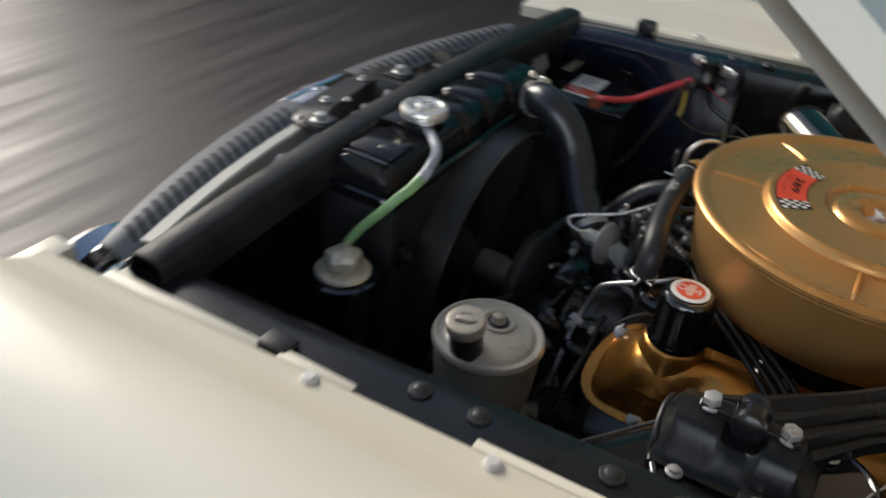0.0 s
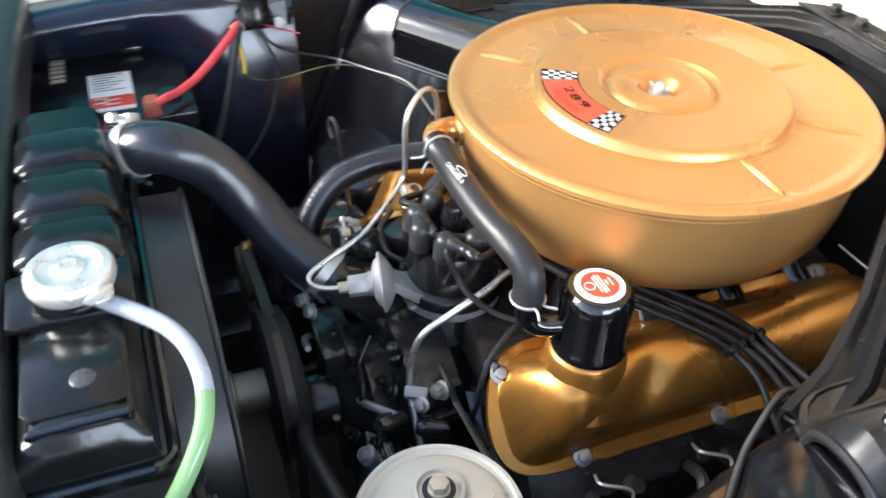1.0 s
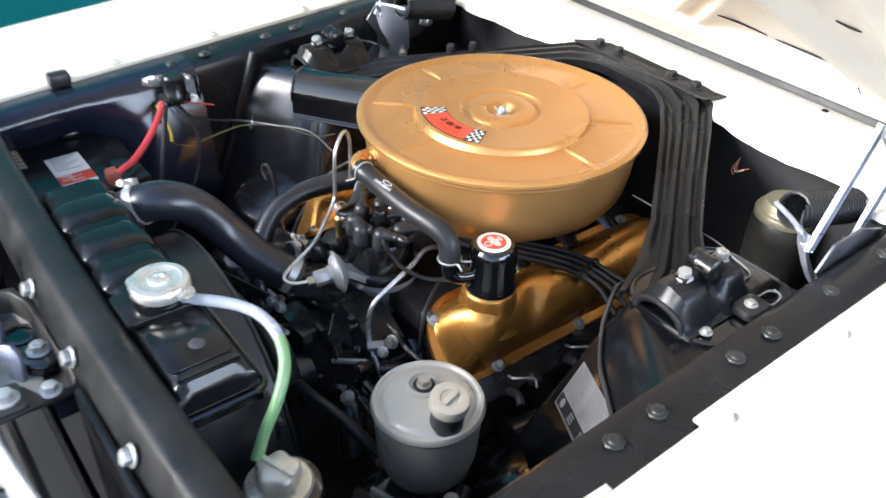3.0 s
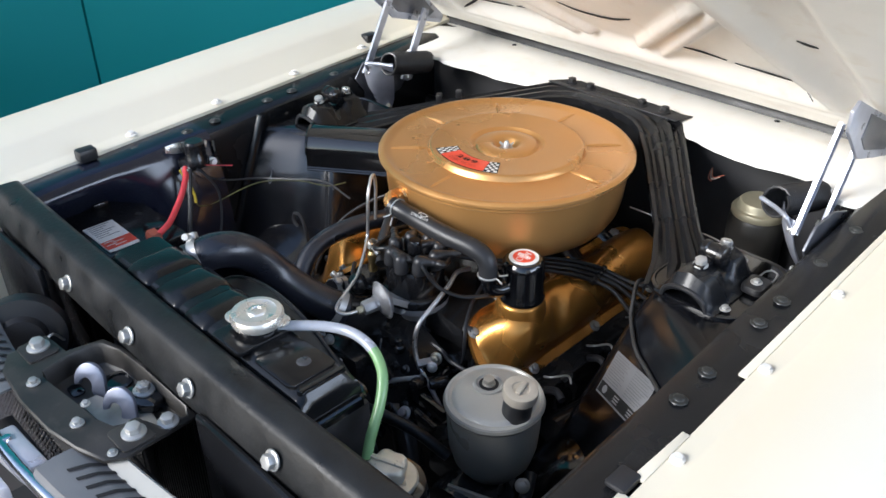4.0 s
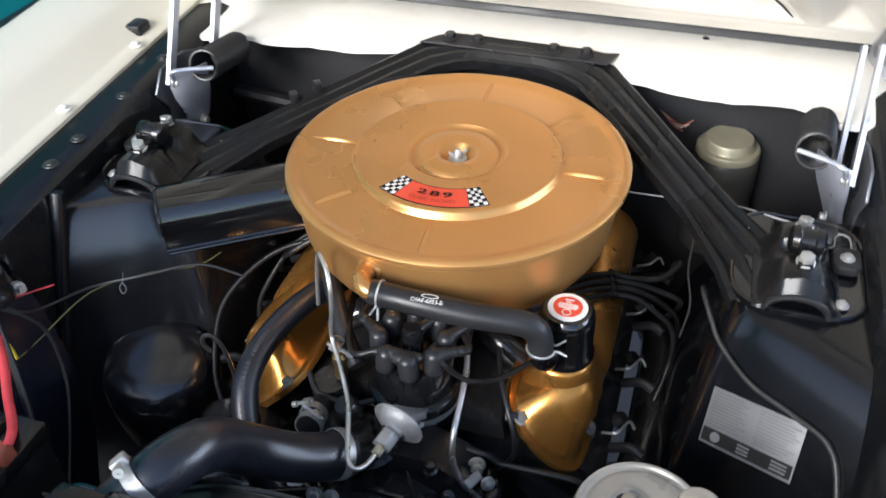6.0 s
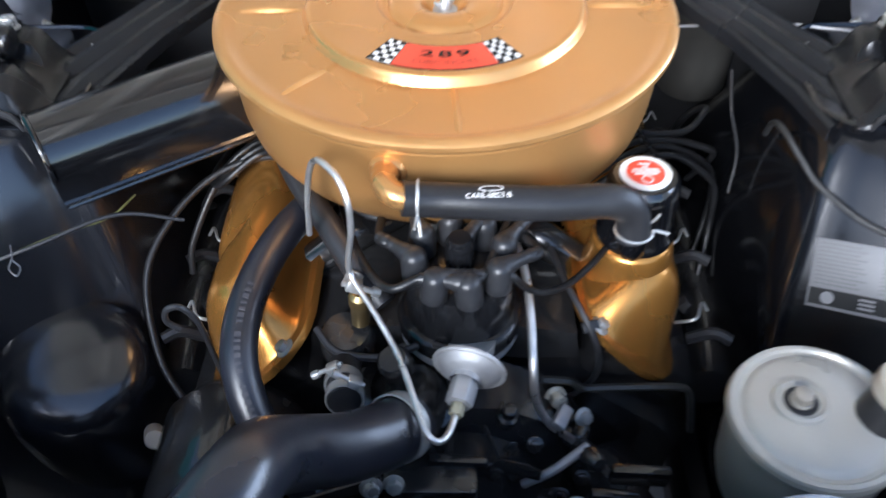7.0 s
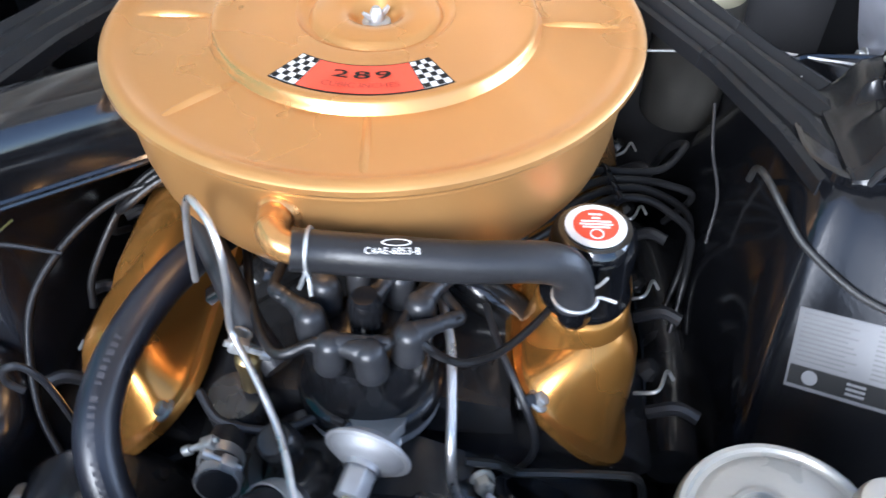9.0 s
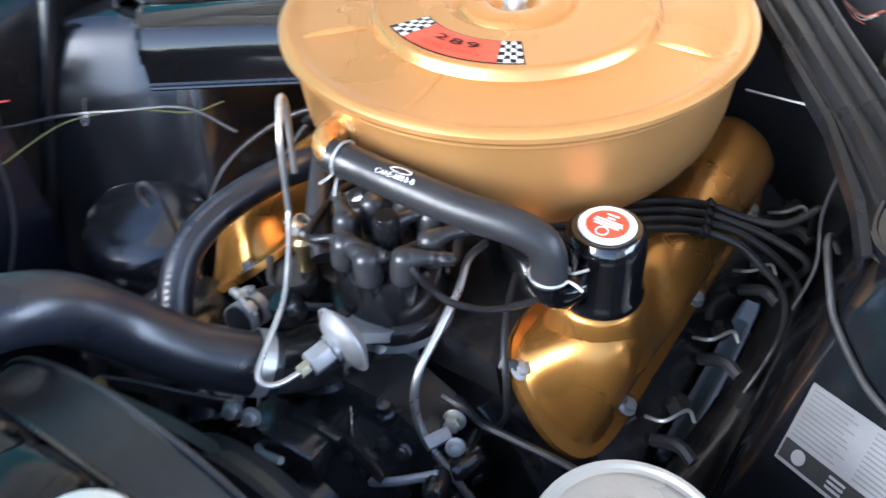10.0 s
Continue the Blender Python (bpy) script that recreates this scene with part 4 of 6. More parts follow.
def clamp(at, direction, r, parent, screw_angle=60, wide=0.011, k=0.85):
    """A worm-drive hose clamp: band, housing and slotted screw; k scales its housing."""
    band = part("clamp_band", lathe([(r, -wide / 2), (r + 0.0016, -wide / 2), (r + 0.0016, wide / 2), (r, wide / 2), (r, -wide / 2)], at, direction, 28), ZINC, parent, "zinc hose clamp")
    m = place(at, direction) @ pose(0, 0, 0, 0, 0, screw_angle)
    part("clamp_housing", box((r - 0.001, -0.009 * k, -wide * 0.6), (r + 0.011 * k, 0.009 * k, wide * 0.6), 0.0018, m), ZINC, band)
    tip = m @ v3(r + 0.006 * k, 0, 0)
    way = (m.to_3x3() @ v3(0, 1, 0))
    bm = tube([tip - way * 0.014 * k, tip + way * 0.022 * k], 0.0034 * k, 8, 1, None, True)
    lathe([(0, 0.029 * k), (0.001, 0.029 * k), (0.001, 0.0305 * k), (0.0055 * k, 0.0305 * k), (0.0060 * k, 0.027 * k), (0.0058 * k, 0.021 * k), (0, 0.021 * k)], tip, way, 12, bm)
    part("clamp_screw", bm, ZINC, band)
    return band




# ---- valve covers ----
def valve_cover(s, shift):
    cover = thing("valve_cover", (s * 0.176, shift, 0.7095), "gold painted valve cover with a bolted flange", "valve cover", "valve covers")
    u, n = v3(s * 0.783, 0, -0.62), v3(s * 0.62, 0, 0.783)
    c0 = v3(s * 0.176, shift, 0.7095)

    def at(uu, y, h):
        return c0 + u * uu + v3(0, y, 0) + n * h
    # flange with its pointed front
    outline = [(-0.072, -0.19), (-0.066, -0.212), (-0.047, -0.233), (-0.015, -0.2455), (0.012, -0.249), (0.035, -0.244), (0.050, -0.229), (0.0565, -0.205), (0.058, -0.17), (0.058, -0.08), (0.058, 0.05), (0.058, 0.15), (0.051, 0.19), (0.03, 0.205), (-0.01, 0.206), (-0.045, 0.205), (-0.066, 0.19), (-0.072, 0.15), (-0.072, 0.05), (-0.072, -0.08), (-0.072, -0.19)]
    outline = [(q.x, q.y) for q in spline([(x, y, 0) for x, y in outline], 4)[:-1]]
    fl = []
    for h, g in ((-0.007, 1.0), (-0.001, 1.0), (0.0006, 0.985), (0.0006, 0.7)):
        fl.append([at(-0.007 + (x + 0.007) * g, (y + 0.022) * (1 if g > 0.9 else 0.94) - 0.022, h) for x, y in outline])
    part("flange", loft(fl), GOLD_DARK, cover)
    # shell: a long flat-topped ridge, with a swelling for the breather at its front
    side = [(1.0, 0.0), (0.975, 0.015), (0.945, 0.06), (0.915, 0.17), (0.885, 0.31), (0.855, 0.46), (0.815, 0.62), (0.745, 0.78), (0.63, 0.90), (0.47, 0.965), (0.28, 0.99), (0.1, 1.0)]
    swell = [(1.0, 0.0), (0.965, 0.02), (0.93, 0.07), (0.885, 0.18), (0.83, 0.33), (0.765, 0.50), (0.68, 0.67), (0.575, 0.81), (0.455, 0.91), (0.32, 0.965), (0.2, 0.99), (0.07, 1.0)]
    y0, y1 = -0.2345, 0.190
    ys = [y0 + 0.075 * (k / 14) ** 1.5 for k in range(15)] + [-0.152 + 0.0075 * k for k in range(13)] + [-0.05, -0.03, 0.0, 0.03, 0.06, 0.09, 0.12, 0.14] + [y1 - 0.035 * (1 - math.cos(math.pi / 2 * k / 6)) for k in range(6, -1, -1)]
    rows = []
    for y in ys:
        f = min(1.0, max(0.0, (y - y0) / 0.060))
        r = min(1.0, max(0.0, (y1 - y) / 0.035))
        r = math.sqrt(max(0, 1 - (1 - r) ** 2))
        wall = 1.0 - smoothstep(-0.185, -0.125, y)
        inner = -0.062 + 0.052 * (1 - math.sqrt(1 - (1 - min(1.0, (y - y0) / 0.036)) ** 2)) + 0.010 * (1 - r)
        outer = 0.0440 + 0.0035 * wall - 0.022 * (1 - math.sqrt(1 - (1 - min(1.0, (y - y0) / 0.026)) ** 2)) - 0.010 * (1 - r)
        mid, half = (inner + outer) / 2, (outer - inner) / 2
        row = []
        for sx in (-1, 1):
            pairs = list(zip(side, swell))
            for (a0, b0), (a1, b1) in (pairs if sx < 0 else pairs[::-1]):
                t = sx * (a0 + a1) / 2
                pad = 1.0 - smoothstep(-0.150, -0.100, y + 0.034 * t)
                a, b = a0 + (a1 - a0) * pad, b0 + (b1 - b0) * pad
                valley = 0.17 * math.exp(-((y + 0.104 + 0.034 * t) / 0.017) ** 2) * smoothstep(-0.5, 0.1, t)
                h = 0.0645 * math.sin(math.pi / 2 * f) ** 1.25 * (0.03 + 0.97 * r) + 0.0006
                dip = 1.0 - (0.20 + 0.05 * pad) * smoothstep(-0.1, 1.0, t) - 0.10 * (1 - pad) * smoothstep(0.0, 1.0, -t)
                row.append(at(mid + sx * a * half, y, h * b * dip * (1 - valley) + 0.0004))
        rows.append(row)
    part("shell", loft(rows, False, False), GOLD_DARK, cover, smooth=70)
    for x, y in ((-0.046, -0.2245), (0.050, -0.1665), (0.051, -0.010), (0.051, 0.15), (-0.066, -0.02), (-0.063, 0.16)):
        bolt(at(x, y, 0.0008), n, cover, 0.0062, ZINC, 1.55, 0.9)
    return cover, at


cover_1, at_1 = valve_cover(1, 0.0)
cover_2, at_2 = valve_cover(-1, -0.027)
part("filler_neck", lathe([(0.052, -0.046), (0.045, -0.030), (0.0405, -0.014), (0.0385, 0.0), (0.0375, 0.006), (0.035, 0.010), (0.030, 0.012)], (0.173, -0.155, 0.778), (0, 0, 1), 36), GOLD_DARK, cover_1)

part("wire_clip", prism([(-0.008, -0.005), (0.007, -0.005), (0.008, 0.0), (0.007, 0.005), (-0.008, 0.005)], 0.0, 0.006, Matrix.Translation((0.131, -0.2265, 0.741)) @ pose(0, 0, 0, 40, 0, 20), 0.0015), BLACK_SATIN, cover_1, "black wire clip")
part("clipped_lead", tube([(0.098, -0.16, 0.775), (0.110, -0.195, 0.766), (0.126, -0.226, 0.751), (0.138, -0.242, 0.728), (0.140, -0.246, 0.700), (0.128, -0.246, 0.672), (0.105, -0.25, 0.655)], 0.0030, 8), RUBBER, cover_1, "thin black lead")

# ---- oil breather cap ----
cap = thing("oil_breather_cap", (0.174, -0.154, 0.768), "black oil breather cap with a red and white label", "oil cap")
part("shell", lathe([(0.030, 0.788), (0.0350, 0.7895), (0.0358, 0.793), (0.0350, 0.797), (0.0325, 0.801), (0.0325, 0.845), (0.031, 0.853), (0.027, 0.8575), (0, 0.859)], (0.174, -0.154, 0), (0, 0, 1), 40), BLACK_GLOSS, cap)
lab = part("label_disc", lathe([(0.0225, 0.8585), (0.0225, 0.8598), (0, 0.8604)], (0.174, -0.154, 0), (0, 0, 1), 36), WHITE_INK, cap, "round white label with red centre")
part("label_centre", lathe([(0.0165, 0.8600), (0.0165, 0.8606), (0, 0.8611)], (0.174, -0.154, 0), (0, 0, 1), 32), RED, lab)
bars = bmesh.new()
for k, (w, dy) in enumerate(((0.010, 0.0105), (0.006, 0.0065), (0.022, 0.003), (0.024, 0.0), (0.020, -0.003))):
    box((0.174 - w / 2, -0.154 + dy - 0.0007, 0.8609), (0.174 + w / 2, -0.154 + dy + 0.0007, 0.8614), 0, None, bars)
part("print_block", bars, WHITE_INK, lab)
part("print_oval", lathe([(0.0052, 0.8608), (0.0052, 0.8613), (0.0042, 0.8613), (0.0042, 0.8608)], (0.174, -0.164, 0), (0, 0, 1), 20), WHITE_INK, lab)
part("nozzle", tube([(0.170, -0.175, 0.816), (0.163, -0.20, 0.816), (0.1575, -0.212, 0.826), (0.157, -0.214, 0.847)], 0.0105, 14), BLACK_GLOSS, cap)

# breather hose with its marks and spring clips
pcv = thing("breather_hose", (0.06, -0.23, 0.88), "black moulded breather hose with white part marking", "hose")
PCV = [(-0.030, -0.232, 0.899), (-0.005, -0.229, 0.895), (0.034, -0.229, 0.893), (0.085, -0.225, 0.888), (0.125, -0.218, 0.884), (0.145, -0.213, 0.876), (0.154, -0.212, 0.863), (0.157, -0.214, 0.842)]
part("hose", tube(PCV, 0.0142, 18, 8), RUBBER, pcv)
lettering("C4AE-6853-B", 0.0063, Matrix.Translation((0.036, -0.2362, 0.9059)) @ pose(0, 0, 0, 28, 0, 3), WHITE_INK, pcv)
part("mark_oval", lathe([(0.0095, 0), (0.0095, 0.0004), (0.0083, 0.0004), (0.0083, 0)], (0.0, 0.0, 0.0), (0, 0, 1), 24), WHITE_INK, pcv)
oval = pcv.children[-1].data
oval.transform(Matrix.Translation(-Vector(pcv.location)) @ Matrix.Translation((0.038, -0.2300, 0.9075)) @ pose(0, 0, 0, 4, 0, 3) @ Matrix.Diagonal((1.0, 0.3, 1, 1)) @ Matrix.Translation(Vector(pcv.location)))


def spring_clip(at, direction, r, angle, parent):
    m = place(at, direction) @ pose(0, 0, 0, 0, 0, angle)
    pts = [m @ v3(r * math.cos(radians(a)), r * math.sin(radians(a)), 0.0) for a in range(18, 343, 12)]
    bm = tube([m @ v3(r + 0.012, 0.010, 0.002), m @ v3(r + 0.004, 0.005, 0.001)] + pts + [m @ v3(r + 0.004, -0.005, -0.001), m @ v3(r + 0.012, -0.010, -0.002)], 0.0013, 6, 2)
    part("spring_clip", bm, ZINC, parent, "zinc wire spring clip")


spring_clip((-0.018, -0.2305, 0.897), (1, 0, 0), 0.0152, -150, pcv)
spring_clip((0.157, -0.2135, 0.848), (0, 0, 1), 0.0152, 195, pcv)

# ---- distributor ----
DX, DY = 0.014, -0.226
dist = thing("distributor", (DX, DY, 0.73), "black distributor cap on a cast base with vacuum can", "distributor")
part("base", lathe([(0.024, 0.66), (0.024, 0.70), (0.028, 0.722), (0.040, 0.738), (0.0525, 0.743), (0.0535, 0.751), (0.052, 0.7545), (0, 0.756)], (DX, DY, 0), (0, 0, 1), 36), CAST_GREY, dist, "cast metal base")
dcap = part("cap", lathe([(0.0525, 0.753), (0.0545, 0.755), (0.0545, 0.766), (0.0525, 0.769), (0.0470, 0.771), (0.0462, 0.785), (0.0450, 0.803), (0.040, 0.812), (0.02, 0.817), (0, 0.817)], (DX, DY, 0), (0, 0, 1), 40), PLASTIC, dist, "black plastic distributor cap")
towers = []
for k in range(8):
    a = radians(45 * k + 12)
    q = v3(DX + 0.0375 * math.cos(a), DY + 0.0375 * math.sin(a), 0.823)
    towers.append(q)
    part("terminal_post", lathe([(0.0118, -0.052), (0.0112, -0.02), (0.0108, 0.0), (0.0092, 0.001), (0.0085, 0.012), (0, 0.012)], q, (0.08 * math.cos(a), 0.08 * math.sin(a), 1), 14), PLASTIC, dcap)
towers.append(v3(DX, DY, 0.828))
part("terminal_post", lathe([(0.012, -0.01), (0.012, 0.018), (0.009, 0.024), (0, 0.024)], towers[-1], (0, 0, 1), 14), PLASTIC, dcap)
for x in (-0.004, 0.036):
    bolt((DX + x - 0.014, DY - 0.055 + 0.25 * abs(x - 0.016), 0.752), (x - 0.014, -0.35, 0.9), dist, 0.0042, ZINC, 1.25, 0.6, "screw")
for a in (-110, 60):
    q = v3(DX + 0.0505 * math.cos(radians(a)), DY + 0.0505 * math.sin(radians(a)), 0.76)
    part("cap_clip", box((-0.002, -0.0055, -0.016), (0.002, 0.0055, 0.014), 0.0012, Matrix.Translation(q) @ pose(0, 0, 0, 0, 0, a)), ZINC if a > 0 else BLACK_SATIN, dist, "spring cap clip")
VD = v3(-0.24, -0.93, -0.12).normalized()
VC = v3(0.022, -0.303, 0.7805)
vac = part("vacuum_can", lathe([(0, -0.012), (0.012, -0.012), (0.022, -0.007), (0.0285, -0.0022), (0.0305, -0.001), (0.0308, 0.001), (0.0292, 0.0022), (0.027, 0.0014), (0.0248, 0.003), (0.0225, 0.0062), (0.017, 0.0085), (0.0125, 0.0095), (0.0125, 0.014)], VC, VD, 40), CAST_GREY, dist, "silver vacuum advance can")
hexa = [(0.0115 * math.cos(radians(60 * k)), 0.0115 * math.sin(radians(60 * k))) for k in range(6)]
part("can_neck", prism(hexa, 0.012, 0.034, place(VC, VD), 0.001), CAST_GREY, vac)
part("union_nut", prism([(0.7 * x, 0.7 * y) for x, y in hexa], 0.034, 0.044, place(VC, VD) @ Matrix.Diagonal((0.75, 0.75, 1, 1)), 0.0006), OLIVE_CAP, vac, "brass union nut")
part("can_arm", loft([[v3(q[0], q[1], q[2]) + v3(0, 0, dz) + v3(1, 0, 0) * dx for dx, dz in ((-w, -0.006), (w, -0.006), (w, 0.006), (-w, 0.006))] for q, w in (((VC.x, VC.y + 0.008, 0.781), 0.012), ((0.025, -0.275, 0.768), 0.018), ((0.018, -0.25, 0.756), 0.03))]), ALU, dist, "cast vacuum arm")

part("primary_lead", tube([(0.047, -0.245, 0.838), (0.059, -0.250, 0.829), (0.070, -0.243, 0.810), (0.085, -0.236, 0.797), (0.11, -0.2155, 0.786), (0.14, -0.183, 0.788), (0.165, -0.14, 0.785)], 0.0032, 8), WIRE, dist, "thin black primary lead")

# plug wires
WIRE_R = [(0.06, -0.165, 0.826), (0.105, -0.125, 0.814), (0.150, -0.074, 0.801), (0.183, -0.033, 0.788), (0.209, -0.003, 0.773)]
wires_kw = dict(label="black spark plug wire with a moulded boot", category="wire", group="spark plug wires")


def plug_wire(tower, way, pts):
    w = thing("spark_plug_wire", tower, **wires_kw)
    d = Vector(way).normalized()
    top = tower + v3(0, 0, 0.0125)
    elbow = [top + d * 0.004, top + d * 0.012 + v3(0, 0, 0.001), top + d * 0.024 + v3(0, 0, 0.001), top + d * 0.040]
    boot = lathe([(0.0100, -0.010), (0.0116, -0.008), (0.0118, 0.002), (0.0113, 0.011), (0.0103, 0.0162), (0.0080, 0.0195), (0.0040, 0.0212), (0, 0.0216)], tower, (0.08 * d.x, 0.08 * d.y, 1), 20)
    tube(elbow, lambda t: 0.0086 - 0.0032 * smoothstep(0.1, 0.7, t) + (0.0006 if 0.62 < t < 0.70 or 0.8 < t < 0.88 else 0.0), 14, 12, boot)
    part("boot", boot, BOOT, w)
    part("lead", tube([elbow[-2], elbow[-1]] + pts, 0.0038, 10, 8), WIRE, w)


for k, (i, way) in enumerate(((7, (0.85, 0.5, 0)), (5, (0.98, 0.12, 0)), (0, (0.55, 0.8, 0)), (1, (0.4, 0.9, 0)))):
    o = 0.0130 * (k - 1.5)
    mid = [v3(*p) + v3(-0.25 * o, o, 0.0) for p in WIRE_R]
    out = (((0.243, -0.012, 0.764), (0.269, -0.010, 0.746), (0.294, -0.004, 0.715), (0.300, -0.006, 0.66), (0.286, -0.05, 0.60)),
           ((0.240, 0.006, 0.762), (0.276, 0.017, 0.738), (0.300, 0.024, 0.705), (0.303, 0.020, 0.65), (0.286, -0.01, 0.60)),
           ((0.240, 0.018, 0.762), (0.272, 0.029, 0.748), (0.300, 0.040, 0.725), (0.284, 0.06, 0.672)),
           ((0.236, 0.030, 0.762), (0.268, 0.045, 0.757), (0.290, 0.072, 0.765), (0.284, 0.105, 0.735), (0.282, 0.15, 0.672)))[k]
    plug_wire(towers[i], way, mid + [v3(*p) for p in out])
plug_wire(towers[8], (0.45, 0.85, 0), [(0.06, -0.155, 0.834), (0.075, -0.10, 0.826), (0.06, -0.02, 0.79)])
sep = thing("wire_separator", (0.22, -0.02, 0.79), "black plug wire separator comb on the valve cover", "wire clip")
for k in range(4):
    o = 0.0130 * (k - 1.5)
    q = v3(*WIRE_R[4]) + v3(-0.25 * o, o, 0.0)
    part("separator_tooth", box((-0.004, -0.0058, -0.0055), (0.004, 0.0058, 0.0055), 0.0015, Matrix.Translation(q) @ pose(0, 0, 0, 0, 35, 20)), PLASTIC, sep)
for k, (i, way) in enumerate(((2, (0.15, 0.95, 0)), (3, (-0.3, 0.9, 0)), (4, (-0.75, 0.6, 0)), (6, (-0.98, 0.15, 0)))):
    y = (0.13, 0.02, -0.09, -0.20)[k]
    o = 0.011 * k
    if k < 3:
        pts = [(-0.06, -0.17 + o, 0.822), (-0.12, -0.10 + o, 0.815), (-0.18, -0.05 + o, 0.80), (-0.232, -0.06 + o, 0.765), (-0.27, (y - 0.06) / 2, 0.70), (-0.275, y, 0.665)]
        plug_wire(towers[i], way, pts)
    else:
        plug_wire(towers[i], way, [(-0.045, -0.258, 0.826), (-0.075, -0.20, 0.81), (-0.11, -0.10, 0.80), (-0.178, -0.045, 0.79), (-0.25, -0.065, 0.768), (-0.298, -0.13, 0.722), (-0.285, -0.20, 0.665), (-0.245, -0.25, 0.63)])

# ---- lines and hoses ----
vline = thing("vacuum_line", (0, -0.3, 0.8), "bent bare steel vacuum line looping over the distributor", "pipe")
part("line", tube([(-0.115, -0.196, 0.826), (-0.112, -0.196, 0.863), (-0.106, -0.200, 0.898), (-0.098, -0.209, 0.918), (-0.088, -0.222, 0.924), (-0.077, -0.235, 0.921), (-0.070, -0.246, 0.906), (-0.070, -0.248, 0.878), (-0.075, -0.246, 0.846), (-0.073, -0.250, 0.829), (-0.054, -0.275, 0.815), (-0.034, -0.307, 0.800), (-0.020, -0.343, 0.791), (-0.011, -0.366, 0.785), (-0.002, -0.372, 0.780), (0.006, -0.362, 0.776), VC + VD * 0.042], 0.0027, 10, 8), STEEL_LINE, vline)
fline = thing("fuel_line", (0.09, -0.28, 0.7), "bent steel fuel line with clip", "pipe")
part("line", tube([(0.060, -0.150, 0.785), (0.066, -0.185, 0.797), (0.073, -0.212, 0.786), (0.076, -0.250, 0.768), (0.077, -0.280, 0.750), (0.080, -0.292, 0.722), (0.092, -0.298, 0.696), (0.110, -0.300, 0.677), (0.138, -0.300, 0.645), (0.155, -0.302, 0.615)], 0.0037, 10), STEEL_LINE, fline)
part("line_clip", box((-0.007, -0.006, -0.005), (0.016, 0.006, 0.005), 0.002, place((0.102, -0.300, 0.70), (0.4, -0.2, 0.9))), CAST_GREY, fline)
bolt((0.122, -0.296, 0.702), (0.5, -0.7, 0.5), fline, 0.006, ZINC, 1.4, 1.0)

hose = thing("radiator_hose", (-0.1, -0.45, 0.84), "thick black moulded upper radiator hose", "hose")
clamp((-0.1385, -0.5075, 0.8795), (0.56, 0.73, 0.38), 0.0266, hose, 60, 0.013)
part("hose", tube([(-0.168, -0.548, 0.860), (-0.148, -0.520, 0.872), (-0.128, -0.493, 0.886), (-0.115, -0.465, 0.883), (-0.111, -0.435, 0.859), (-0.098, -0.408, 0.822), (-0.072, -0.385, 0.791), (-0.044, -0.360, 0.769), (-0.026, -0.338, 0.755)], 0.0262, 22, 7), RUBBER_OLD, hose)
clamp((-0.034, -0.347, 0.761), (0.55, 0.65, -0.5), 0.0267, hose, -60)

gates = thing("heater_hose", (-0.14, -0.28, 0.8), "ribbed-print black heater hose arching over the engine", "hose")
GH = [(-0.100, -0.368, 0.670), (-0.126, -0.354, 0.712), (-0.150, -0.334, 0.750), (-0.164, -0.302, 0.780), (-0.166, -0.262, 0.794), (-0.158, -0.215, 0.801), (-0.142, -0.165, 0.802), (-0.115, -0.10, 0.792)]
part("hose", tube(GH, 0.0155, 18, 8), RUBBER_OLD, gates)
marks = bmesh.new()
gline = spline(GH, 16)
for i in range(20, 74, 2):
    q, d = gline[i], (gline[i + 1] - gline[i - 1]).normalized()
    out = (v3(0.15, -0.45, 0.9) - d * v3(0.15, -0.45, 0.9).dot(d)).normalized()
    m = Matrix.Translation(q + out * 0.0155) @ Matrix((d.to_4d(), out.cross(d).to_4d(), out.to_4d(), (0, 0, 0, 1))).transposed().to_3x3().to_4x4()
    wid = 0.0011 + 0.0005 * ((i * 7) % 3)
    if i not in (32, 44, 58):
        box((-wid, -0.0026, -0.0003), (wid, 0.0026, 0.0004), 0, m, marks)
part("print_block", marks, material("grey_print", (0.042, 0.042, 0.05), 0.6), gates)
gates_2 = thing("bypass_hose", (-0.08, -0.17, 0.8), "thin black hose running under the air cleaner", "hose")
part("hose", tube([(-0.16, -0.06, 0.812), (-0.135, -0.12, 0.822), (-0.105, -0.17, 0.818), (-0.075, -0.215, 0.802), (-0.05, -0.24, 0.785)], 0.0115, 14), RUBBER, gates_2)
tee = thing("vacuum_fitting", (-0.085, -0.24, 0.79), "brass and zinc fitting with small clamp screws", "fitting")
part("stem", lathe([(0.008, 0), (0.008, 0.022), (0.0095, 0.024), (0.0095, 0.034), (0.006, 0.038), (0, 0.038)], (-0.072, -0.242, 0.765), (0.05, 0, 1), 12), BRASS, tee)
clamp((-0.075, -0.236, 0.812), (0.4, 0.3, 0.9), 0.006, tee, 150, 0.009, 0.75)
stub = thing("heater_hose_stub", (-0.09, -0.315, 0.74), "short rubber hose stub with worm clamp", "hose")
part("hose", tube([(-0.085, -0.26, 0.735), (-0.082, -0.295, 0.757), (-0.078, -0.325, 0.764)], 0.014, 14), RUBBER, stub)
clamp((-0.0785, -0.320, 0.763), (0.05, -0.95, 0.25), 0.0143, stub, 60, 0.009, 0.62)
clamp((-0.0815, -0.303, 0.759), (0.05, -0.95, 0.25), 0.0143, stub, 115, 0.009, 0.62)


